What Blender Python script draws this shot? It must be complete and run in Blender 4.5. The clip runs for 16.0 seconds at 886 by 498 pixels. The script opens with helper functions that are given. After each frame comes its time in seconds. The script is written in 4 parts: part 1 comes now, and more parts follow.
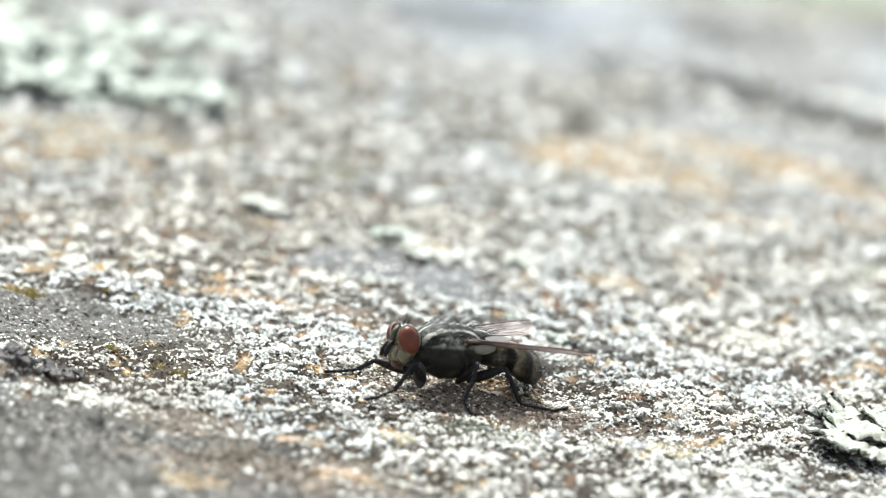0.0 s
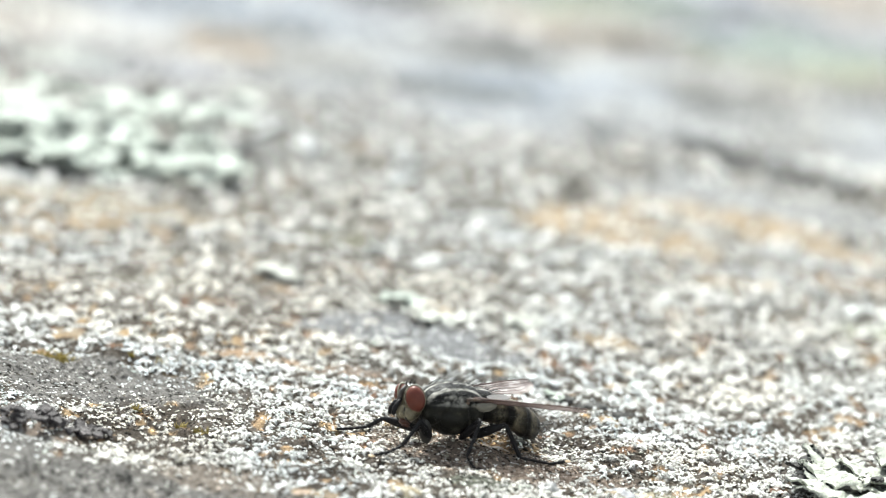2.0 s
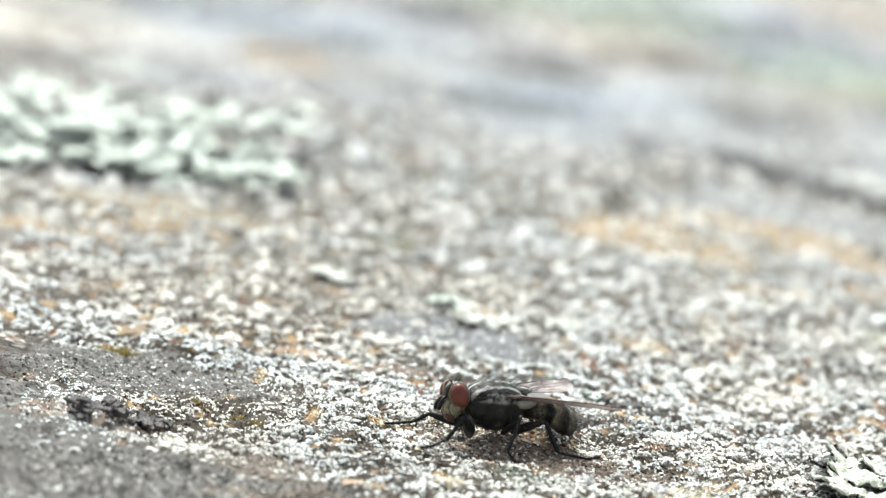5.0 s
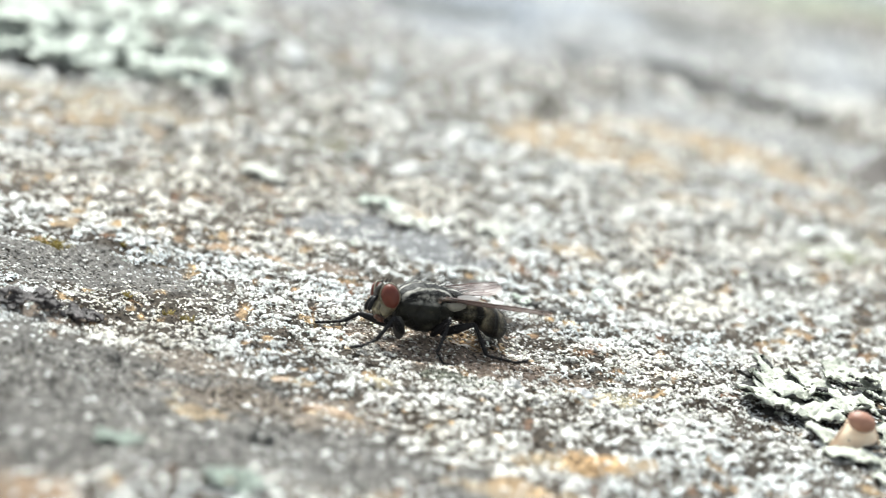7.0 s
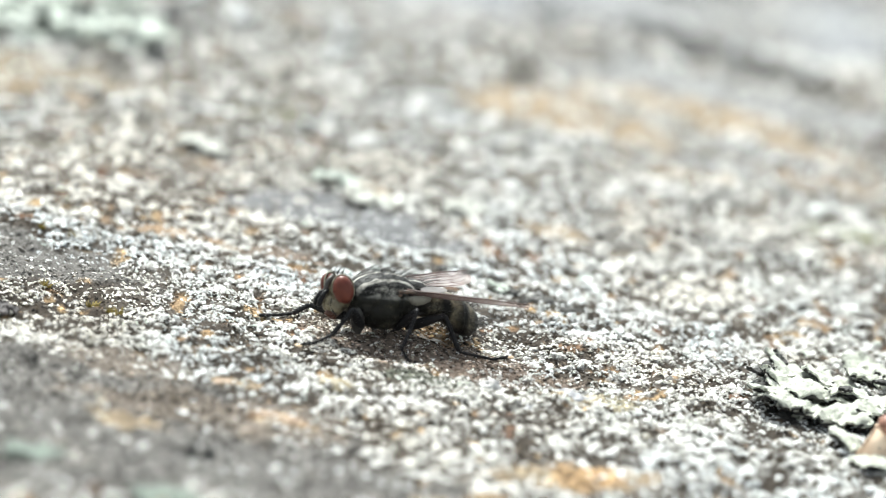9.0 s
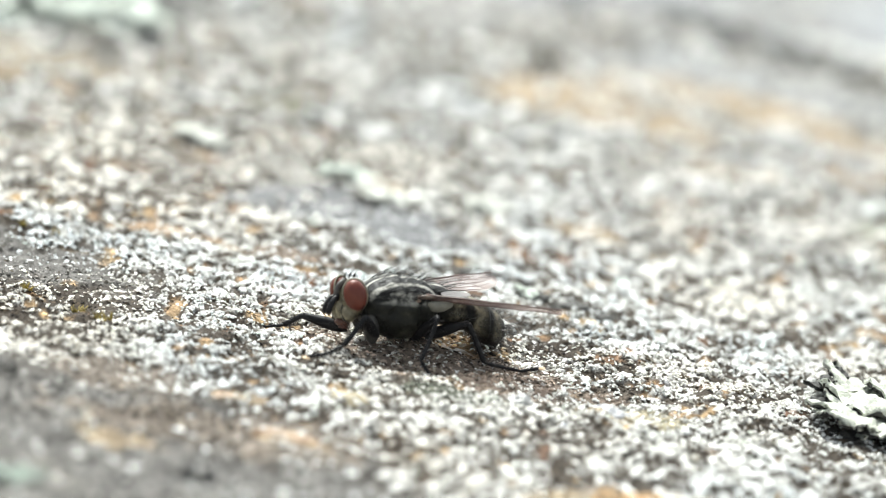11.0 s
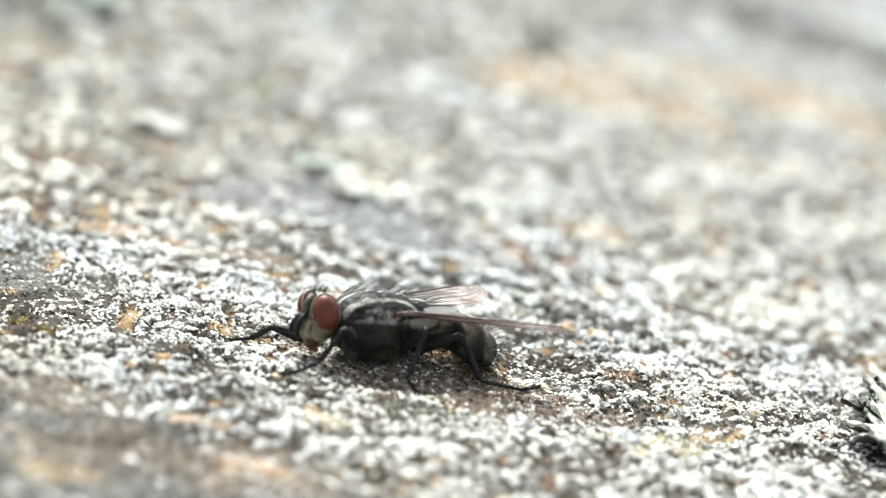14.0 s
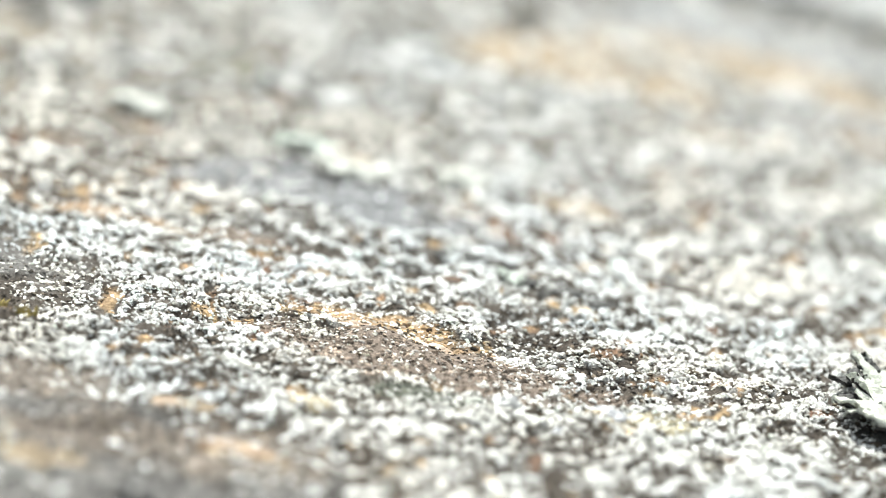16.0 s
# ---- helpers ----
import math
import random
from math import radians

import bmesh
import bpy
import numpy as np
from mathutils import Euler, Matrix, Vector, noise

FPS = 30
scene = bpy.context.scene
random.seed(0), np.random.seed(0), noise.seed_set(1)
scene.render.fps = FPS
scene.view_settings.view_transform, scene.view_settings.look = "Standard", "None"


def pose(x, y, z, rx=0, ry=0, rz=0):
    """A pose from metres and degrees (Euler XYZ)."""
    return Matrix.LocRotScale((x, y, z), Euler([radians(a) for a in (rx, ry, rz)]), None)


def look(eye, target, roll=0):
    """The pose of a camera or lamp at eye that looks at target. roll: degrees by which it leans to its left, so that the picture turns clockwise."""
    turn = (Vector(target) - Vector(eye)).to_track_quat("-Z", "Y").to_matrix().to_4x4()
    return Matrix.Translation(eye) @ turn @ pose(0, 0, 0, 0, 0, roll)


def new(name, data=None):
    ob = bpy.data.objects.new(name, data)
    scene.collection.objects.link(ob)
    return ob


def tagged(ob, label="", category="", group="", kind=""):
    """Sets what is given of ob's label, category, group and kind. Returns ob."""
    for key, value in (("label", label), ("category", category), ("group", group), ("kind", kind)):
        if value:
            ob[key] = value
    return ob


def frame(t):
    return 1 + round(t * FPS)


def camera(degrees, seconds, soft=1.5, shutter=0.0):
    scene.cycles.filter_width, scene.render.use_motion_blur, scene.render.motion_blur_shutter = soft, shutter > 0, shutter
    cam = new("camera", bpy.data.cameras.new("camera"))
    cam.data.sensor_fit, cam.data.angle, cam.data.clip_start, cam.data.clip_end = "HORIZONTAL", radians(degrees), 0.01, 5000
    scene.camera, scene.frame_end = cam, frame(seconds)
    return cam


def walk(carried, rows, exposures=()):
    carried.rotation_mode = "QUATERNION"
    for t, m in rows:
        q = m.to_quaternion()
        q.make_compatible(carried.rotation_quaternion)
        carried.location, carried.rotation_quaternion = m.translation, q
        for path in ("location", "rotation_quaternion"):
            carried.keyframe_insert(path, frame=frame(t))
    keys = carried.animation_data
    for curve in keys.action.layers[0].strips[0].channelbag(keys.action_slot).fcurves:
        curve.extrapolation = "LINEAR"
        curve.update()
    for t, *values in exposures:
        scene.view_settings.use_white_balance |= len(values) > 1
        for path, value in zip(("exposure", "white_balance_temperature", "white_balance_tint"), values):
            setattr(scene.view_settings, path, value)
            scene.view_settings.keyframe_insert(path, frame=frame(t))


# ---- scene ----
# The camera: a long lens, handheld about a quarter of a metre from a fly on a lichened rock.
cam = camera(12.0, 16.0, soft=0.6, shutter=0.5)
ROWS = [
    (0.00, 0.00000, -0.23881, 0.07759, 73.806, -6.882, 2.268),
    (0.50, 0.00053, -0.24270, 0.07928, 73.915, -6.702, 2.382),
    (1.00, 0.00036, -0.24703, 0.08075, 74.147, -6.593, 2.265),
    (1.50, 0.00042, -0.25074, 0.08152, 74.412, -6.535, 2.258),
    (2.00, 0.00032, -0.25527, 0.08323, 74.507, -6.401, 2.253),
    (2.50, 0.00055, -0.26066, 0.08540, 74.559, -6.190, 2.367),
    (3.00, 0.00119, -0.26338, 0.08576, 74.841, -6.174, 2.501),
    (3.20, 0.00116, -0.26431, 0.08595, 74.940, -6.132, 2.448),
    (3.73, 0.00107, -0.26634, 0.08631, 75.070, -6.243, 2.574),
    (4.25, 0.00099, -0.26823, 0.08664, 74.978, -6.438, 2.835),
    (4.78, 0.00090, -0.26956, 0.08677, 74.722, -6.769, 3.080),
    (5.30, 0.00082, -0.26994, 0.08662, 74.359, -7.289, 3.160),
    (5.50, 0.00079, -0.26949, 0.08636, 74.186, -7.590, 3.205),
    (6.00, 0.00063, -0.26987, 0.08658, 73.751, -8.063, 3.082),
    (6.50, 0.00014, -0.26973, 0.08643, 73.511, -8.466, 2.797),
    (7.00, -0.00018, -0.27108, 0.08685, 73.350, -8.741, 2.454),
    (7.50, -0.00052, -0.27176, 0.08704, 73.295, -8.756, 2.065),
    (8.00, -0.00010, -0.27304, 0.08745, 73.343, -8.816, 1.844),
    (8.50, -0.00065, -0.25982, 0.08341, 73.374, -8.774, 1.640),
    (9.00, -0.00109, -0.23555, 0.07581, 73.285, -8.694, 1.692),
    (9.20, -0.00123, -0.23093, 0.07426, 73.237, -8.801, 1.778),
    (9.77, -0.00164, -0.21786, 0.06988, 73.245, -8.907, 1.845),
    (10.35, -0.00205, -0.21397, 0.06848, 73.345, -8.922, 1.761),
    (10.93, -0.00246, -0.21262, 0.06791, 73.486, -8.903, 1.604),
    (11.50, -0.00286, -0.20823, 0.06634, 73.623, -8.912, 1.453),
    (12.00, -0.00272, -0.20208, 0.06458, 73.643, -8.916, 1.467),
    (12.50, -0.00259, -0.19577, 0.06274, 73.677, -8.909, 1.490),
    (13.00, -0.00242, -0.18984, 0.06116, 73.683, -8.881, 1.494),
    (13.50, -0.00245, -0.18733, 0.06049, 73.651, -8.835, 1.406),
    (14.00, -0.00227, -0.18680, 0.06043, 73.532, -8.805, 1.334),
    (14.50, -0.00241, -0.18626, 0.06025, 73.408, -8.790, 1.158),
    (15.00, -0.00232, -0.18596, 0.06044, 73.233, -8.670, 1.030),
    (15.50, -0.00235, -0.18541, 0.06036, 73.169, -8.556, 0.924),
    (16.00, -0.00257, -0.18524, 0.06029, 73.198, -8.451, 0.910),
]
EXPOSURES = [(0.0, 1.85, 6280, 3), (3.0, 1.83, 6280, 3), (6.0, 1.8, 6270, 3), (9.0, 1.8, 6270, 3), (12.0, 1.93, 6330, 3), (15.0, 1.93, 6330, 3), (15.15, 1.95, 6320, 3), (16.0, 1.95, 6320, 3)]
walk(cam, [(t, pose(x, y, z, rx, ry, rz)) for t, x, y, z, rx, ry, rz in ROWS], EXPOSURES)
cam.data.dof.use_dof = True
cam.data.dof.aperture_fstop = 26.0

# Light: a bright overcast sky with a broad soft sun behind the cloud, high and a little behind the fly.
SUN_HEIGHT, SUN_SIDE = 56.0, -25.0
sky_world = bpy.data.worlds.new("sky")
scene.world = sky_world
sky_world.use_nodes = True
wn, wl = sky_world.node_tree.nodes, sky_world.node_tree.links
sky = wn.new("ShaderNodeTexSky")
sky.sky_type, sky.sun_disc = "NISHITA", False
sky.sun_elevation, sky.sun_rotation = radians(SUN_HEIGHT), radians(SUN_SIDE)
sky.dust_density, sky.air_density = 4.0, 1.0
cloud = wn.new("ShaderNodeHueSaturation")
cloud.inputs["Saturation"].default_value = 0.25
wl.new(sky.outputs["Color"], cloud.inputs["Color"])
wl.new(cloud.outputs["Color"], wn["Background"].inputs["Color"])
wn["Background"].inputs["Strength"].default_value = 0.075
sun = new("sun", bpy.data.lights.new("sun", "SUN"))
sun.data.energy, sun.data.angle, sun.data.color = 2.1, radians(10), (1.0, 0.97, 0.92)
sun.matrix_world = look((0, 0, 0), (-math.sin(radians(SUN_SIDE)) * math.cos(radians(SUN_HEIGHT)), -math.cos(radians(SUN_SIDE)) * math.cos(radians(SUN_HEIGHT)), -math.sin(radians(SUN_HEIGHT))))

MM = 0.001


# ---- materials ----
class Shader:
    """A node material with a few short words for wiring it."""

    def __init__(self, name, rough=0.7, metal=0.0, spec=0.4):
        self.mat = bpy.data.materials.new(name)
        self.mat.use_nodes = True
        self.n, self.l = self.mat.node_tree.nodes, self.mat.node_tree.links
        self.b = self.n["Principled BSDF"]
        self.b.inputs["Roughness"].default_value = rough
        self.b.inputs["Metallic"].default_value = metal
        self.b.inputs["Specular IOR Level"].default_value = spec

    def link(self, a, b):
        self.l.new(a, b)

    def coords(self):
        return self.n.new("ShaderNodeTexCoord").outputs["Object"]

    def noise(self, scale, detail=4.0, rough=0.6, co=None):
        t = self.n.new("ShaderNodeTexNoise")
        t.inputs["Scale"].default_value, t.inputs["Detail"].default_value, t.inputs["Roughness"].default_value = scale, detail, rough
        self.link(co or self.coords(), t.inputs["Vector"])
        return t.outputs["Fac"]

    def ramp(self, fac, stops):
        r = self.n.new("ShaderNodeValToRGB")
        e = r.color_ramp.elements
        while len(e) < len(stops):
            e.new(0.5)
        for el, (p, c) in zip(e, stops):
            el.position, el.color = p, (*c, 1.0)
        self.link(fac, r.inputs["Fac"])
        return r.outputs["Color"]

    def mix(self, fac, a, b, mode="MIX"):
        m = self.n.new("ShaderNodeMix")
        m.data_type, m.blend_type = "RGBA", mode
        for sock, v in ((m.inputs[0], fac), (m.inputs[6], a), (m.inputs[7], b)):
            if isinstance(v, (int, float)):
                sock.default_value = v
            elif isinstance(v, tuple):
                sock.default_value = (*v, 1.0)
            else:
                self.link(v, sock)
        return m.outputs[2]

    def colour(self, v):
        if isinstance(v, tuple):
            self.b.inputs["Base Color"].default_value = (*v, 1.0)
        else:
            self.link(v, self.b.inputs["Base Color"])
        return self

    def bump(self, height, strength, distance):
        k = self.n.new("ShaderNodeBump")
        k.inputs["Strength"].default_value, k.inputs["Distance"].default_value = strength, distance
        self.link(height, k.inputs["Height"])
        self.link(k.outputs["Normal"], self.b.inputs["Normal"])
        return self

    def roughness(self, fac, low, high):
        self.link(self.ramp(fac, [(0.3, (low,) * 3), (0.7, (high,) * 3)]), self.b.inputs["Roughness"])
        return self

    def attribute(self, name):
        a = self.n.new("ShaderNodeAttribute")
        a.attribute_name = name
        return a.outputs["Color"]

    def island(self):
        return self.n.new("ShaderNodeNewGeometry").outputs["Random Per Island"]

    def object_random(self):
        return self.n.new("ShaderNodeObjectInfo").outputs["Random"]


def rock_material():
    s = Shader("granite", 0.85, spec=0.3)
    fine, mid = s.noise(4200, 6, 0.75), s.noise(700, 5, 0.65)
    grain = s.mix(0.55, s.ramp(fine, [(0.3, (0.12,) * 3), (0.5, (0.75,) * 3), (0.66, (2.0,) * 3)]), s.ramp(mid, [(0.3, (0.55, 0.53, 0.5)), (0.7, (1.25, 1.22, 1.18))]))
    s.colour(s.mix(1.0, s.attribute("tint"), grain, "MULTIPLY"))
    both = s.mix(0.5, s.noise(1500, 5, 0.7), fine)
    return s.bump(both, 1.0, 0.0005).mat


def granule_material():
    s = Shader("crustose_lichen", 0.9, spec=0.25)
    per = s.ramp(s.island(), [(0.0, (0.05, 0.04, 0.03)), (0.1, (0.1, 0.08, 0.055)), (0.14, (0.4, 0.395, 0.36)), (0.3, (0.68, 0.675, 0.66)), (0.5, (0.82, 0.815, 0.8)), (0.8, (0.9, 0.895, 0.885)), (0.95, (0.92, 0.915, 0.9)), (1.0, (0.68, 0.74, 0.68))])
    blotch = s.ramp(s.noise(700, 4), [(0.3, (0.74, 0.73, 0.7)), (0.5, (1.08, 1.08, 1.07))])
    speck = s.ramp(s.noise(7000, 5, 0.7), [(0.33, (0.2, 0.17, 0.13)), (0.43, (1.0, 1.0, 1.0))])
    s.colour(s.mix(1.0, s.mix(1.0, s.mix(1.0, per, blotch, "MULTIPLY"), speck, "MULTIPLY"), s.attribute("tint"), "MULTIPLY"))
    return s.bump(s.noise(6500, 5, 0.7), 0.8, 0.00016).mat


ROCK, GRANULE = rock_material(), granule_material()


# ---- numbers for the rock: heights, bare patches and colours, in millimetres ----
def lattice(ix, iy, seed):
    h = (ix.astype(np.int64) * 374761393 + iy.astype(np.int64) * 668265263 + seed * 1442695041) & 0xFFFFFFFF
    h = ((h ^ (h >> 13)) * 1274126177) & 0xFFFFFFFF
    return ((h ^ (h >> 16)) & 0xFFFF) / 65535.0 * 2.0 - 1.0


def smooth_noise(x, y, size, seed):
    x, y = x / size, y / size
    ix, iy = np.floor(x), np.floor(y)
    u, v = x - ix, y - iy
    u, v = u * u * u * (u * (6 * u - 15) + 10), v * v * v * (v * (6 * v - 15) + 10)
    a, b = lattice(ix, iy, seed), lattice(ix + 1, iy, seed)
    c, d = lattice(ix, iy + 1, seed), lattice(ix + 1, iy + 1, seed)
    return (a * (1 - u) + b * u) * (1 - v) + (c * (1 - u) + d * u) * v


def rough_noise(x, y, size, seed, octaves=4, gain=0.55):
    total, k = 0.0, 1.0
    for i in range(octaves):
        total = total + k * smooth_noise(x + 37.1 * i, y - 11.7 * i, size, seed + i)
        size, k = size * 0.49, k * gain
    return total


def blob(x, y, cx, cy, rx, ry, turn=0.0, ragged=0.35, seed=0):
    """1 inside a ragged ellipse, 0 outside."""
    c, s = math.cos(radians(turn)), math.sin(radians(turn))
    u, v = ((x - cx) * c + (y - cy) * s) / rx, (-(x - cx) * s + (y - cy) * c) / ry
    d = np.sqrt(u * u + v * v) + ragged * rough_noise(x, y, 0.5 * min(rx, ry) + 0.6, 50 + seed, 3)
    return np.clip((1.15 - d) / 0.3, 0, 1)


# centre, half sizes, turn, rock colour or painted shade, share of lichen left on it
GREY, BROWN, OCHRE, PALE, SLATE, DARK = (0.165, 0.157, 0.15), (0.24, 0.19, 0.155), (0.355, 0.28, 0.195), (0.272, 0.275, 0.28), (0.2, 0.203, 0.214), (0.07, 0.067, 0.063)
PATCHES = [
    (-25, 4.5, 9.5, 4.6, -3, GREY, 0.08), (-22, -17.5, 18, 8.5, -4, GREY, 0.08), (-8, -17, 8, 3.2, -6, (0.2, 0.17, 0.145), 0.3), (-14, -10.5, 4, 2, -6, (0.2, 0.17, 0.145), 0.3), (-10, -27, 17, 7.5, 0, GREY, 0.14), (-33, -8, 8, 7, 0, GREY, 0.3), (-31, -26, 14, 12, 0, GREY, 0.15),
    (-5.4, 24.2, 5.4, 4.0, -8, SLATE, 0.2), (-0.2, 21.8, 4.2, 3.0, -8, SLATE, 0.2), (2, 106, 26, 16, -8, PALE, 0.16), (-30, 118, 18, 14, 0, PALE, 0.2),
    (-16, 108, 16, 9, 0, PALE, 0.2), (24, 71, 16, 5, -10, PALE, 0.3), (22, 50.5, 6, 1.4, -6, PALE, 0.2), (30, 100, 16, 12, 0, PALE, 0.15),
    (8.5, 60, 4.5, 4.5, -10, OCHRE, 0.42), (13.5, 56, 5, 3.4, -10, (0.33, 0.265, 0.19), 0.5), (14.7, 67.5, 4.5, 2.6, -10, (0.33, 0.275, 0.21), 0.45), (22, 64, 6, 3.4, -22, OCHRE, 0.4), (28, 58.5, 5, 3.2, -32, (0.33, 0.262, 0.185), 0.4), (26, 56, 6, 2.2, -15, PALE, 0.3), (20.7, 46.5, 4, 1.3, -12, OCHRE, 0.4), (30, 50, 5, 1.8, -20, (0.3, 0.25, 0.2), 0.4),
    (-27, 47, 9, 3.2, -4, (0.3, 0.255, 0.19), 0.45), (-29, 42.5, 6, 1.6, 0, (0.32, 0.25, 0.17), 0.5),
    (-36, 38, 6, 2, 0, OCHRE, 0.55),
    (1.8, -1.4, 6.4, 2.8, -10, BROWN, 0.12), (-13, 13.8, 4.5, 1.3, -6, (0.36, 0.25, 0.16), 0.35), (-7, 12.5, 3, 0.9, -8, BROWN, 0.4), (1.2, 2.6, 3.4, 1.3, -20, (0.45, 0.31, 0.18), 0.2),
    (12, -19.5, 4.0, 1.6, 10, OCHRE, 0.25), (8, -27, 5.0, 2.0, 5, OCHRE, 0.3), (-13, -21, 2.2, 0.8, 0, OCHRE, 0.3), (-4.9, -16.2, 1.6, 0.7, -8, OCHRE, 0.2),
    (11.8, -5.4, 3.0, 1.2, -12, (0.36, 0.3, 0.22), 0.3), (10, 27, 2.2, 1.2, 0, OCHRE, 0.3), (-27, -5.5, 4.5, 1.8, 0, BROWN, 0.3), (5.5, -3.2, 3.5, 1.2, -10, BROWN, 0.4), (2.2, -6.4, 3.0, 1.0, -8, (0.12, 0.125, 0.1), 0.4), (8.5, -2.0, 3.5, 1.2, -10, BROWN, 0.5),
    # (4, 15) and (10, 11.2): shade of the hollows behind the fly, as colour
    (4, 15, 4.5, 0.9, -6, DARK, 0.3), (10, 11.2, 3.0, 0.7, -6, DARK, 0.3), (23, 30.5, 4, 1.6, -8, DARK, 0.5),
    (9.8, 27.4, 1.8, 1.2, -8, OCHRE, 0.3), (11.9, -19.2, 2.2, 2.0, -8, (0.44, 0.3, 0.17), 0.15), (7.7, -26.3, 2.4, 1.6, -8, (0.4, 0.29, 0.18), 0.3), (-12.9, -20.7, 2.2, 1.0, -8, OCHRE, 0.3), (-20.7, -39.8, 3.0, 2.0, -8, (0.3, 0.21, 0.14), 0.3), (-1.5, 31.0, 0.9, 0.9, -8, (0.45, 0.31, 0.16), 0.2), (-25.4, 14.5, 1.6, 0.8, -8, OCHRE, 0.4), (23.5, 32.3, 2.0, 1.4, -8, (0.16, 0.155, 0.15), 0.4), (29.7, 37.8, 3.0, 2.0, -8, (0.26, 0.27, 0.19), 0.4), (13.3, -5.1, 2.0, 1.2, -8, (0.4, 0.36, 0.26), 0.3), (-5.1, -16.2, 1.4, 0.8, -8, OCHRE, 0.25), (-8.0, -11.3, 1.4, 0.8, -8, OCHRE, 0.3), (9.0, -19.4, 1.2, 0.9, -8, (0.42, 0.34, 0.24), 0.3), (-17.4, -30.8, 5, 2.5, -8, GREY, 0.25),
    # and the DARK patch at 26.5 paints shade beneath the leafy lichen's front
    # in this row the 0.1 grey strip paints the shade under the ledge
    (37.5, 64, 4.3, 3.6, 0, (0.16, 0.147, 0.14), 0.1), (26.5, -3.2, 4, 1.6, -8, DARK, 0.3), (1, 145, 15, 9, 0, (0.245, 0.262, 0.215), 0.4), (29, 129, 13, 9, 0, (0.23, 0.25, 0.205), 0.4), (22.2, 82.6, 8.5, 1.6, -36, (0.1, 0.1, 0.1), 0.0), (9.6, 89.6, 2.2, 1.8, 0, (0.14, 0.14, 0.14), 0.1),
    (9.5, 127, 11, 4.5, -10, (0.29, 0.255, 0.225), 0.2), (-34, 108, 5, 10, 0, (0.34, 0.345, 0.36), 0.35), (-24, 106, 5, 6, 0, (0.31, 0.27, 0.235), 0.2), (-2, 101, 6, 5.5, 0, (0.19, 0.19, 0.185), 0.1), (18, 111, 5, 3, 0, (0.2, 0.195, 0.185), 0.1), (31, 86, 4.5, 2.2, 0, (0.5, 0.5, 0.49), 0.6), (-36, 93, 3.5, 3, 0, (0.5, 0.51, 0.48), 0.6), (36, 157, 14, 8, 0, (0.3, 0.265, 0.235), 0.2),
    # (2.4, 12.0): one more hollow with its shade put into the colour
    (-10, 46, 3.0, 2.6, 0, (0.17, 0.16, 0.12), 0.45), (-22, 30, 3.4, 1.6, 0, (0.15, 0.14, 0.11), 0.45), (2.4, 12.0, 2.2, 0.8, -6, DARK, 0.3),
]


def white_spots(x, y):
    """Where the lichen is thickest and whitest."""
    return np.maximum.reduce([blob(x, y, 11.5, 45, 6, 4.5, 0, 0.4, 201), blob(x, y, 3.7, 28, 2.2, 1.2, 0, 0.4, 202), blob(x, y, 15, 20, 6, 2.5, 0, 0.5, 203), 0.8 * blob(x, y, 20, 7, 9, 3, 0, 0.5, 204)])


def relief(x, y):
    """Height of the rock in mm."""
    calm = np.clip((np.hypot(x, y * 1.3) - 5) / 10, 0, 1)
    far = np.clip((y - 35) / 60, 0, 1)
    h = (0.3 + 0.2 * far) * rough_noise(x, y, 17.0, 3, 3) * calm
    h = h + (0.25 - 0.01 * calm) * rough_noise(x, y, 3.6, 9, 3) + (0.14 + 0.03 * calm) * rough_noise(x, y, 1.3, 21, 4)
    # the ledge with the crack under it, far behind the fly; PATCHES paints its shade
    along, across = (x - 23.2) * 0.86 - (y - 82.8) * 0.5, (x - 23.2) * 0.5 + (y - 82.8) * 0.86
    across = across + 0.7 * rough_noise(x, y, 6.0, 31, 2)
    reach = np.clip((11.5 - np.abs(along + 0.5)) / 3.0, 0, 1)
    h = h + reach * (0.8 / (1 + np.exp(-np.clip(across * 2.2, -30, 30))) * np.clip(1 - across / 30, 0, 1) - 0.9 * np.exp(-((across + 1.2) / 0.9) ** 2))
    h = h + 2.8 * np.exp(-((x - 38) / 3.6) ** 4 - ((y - 66) / 3) ** 2) + 0.5 * np.exp(-((x - 8.5) / 2.0) ** 2 - ((y - 13.0) / 1.2) ** 2)
    return h


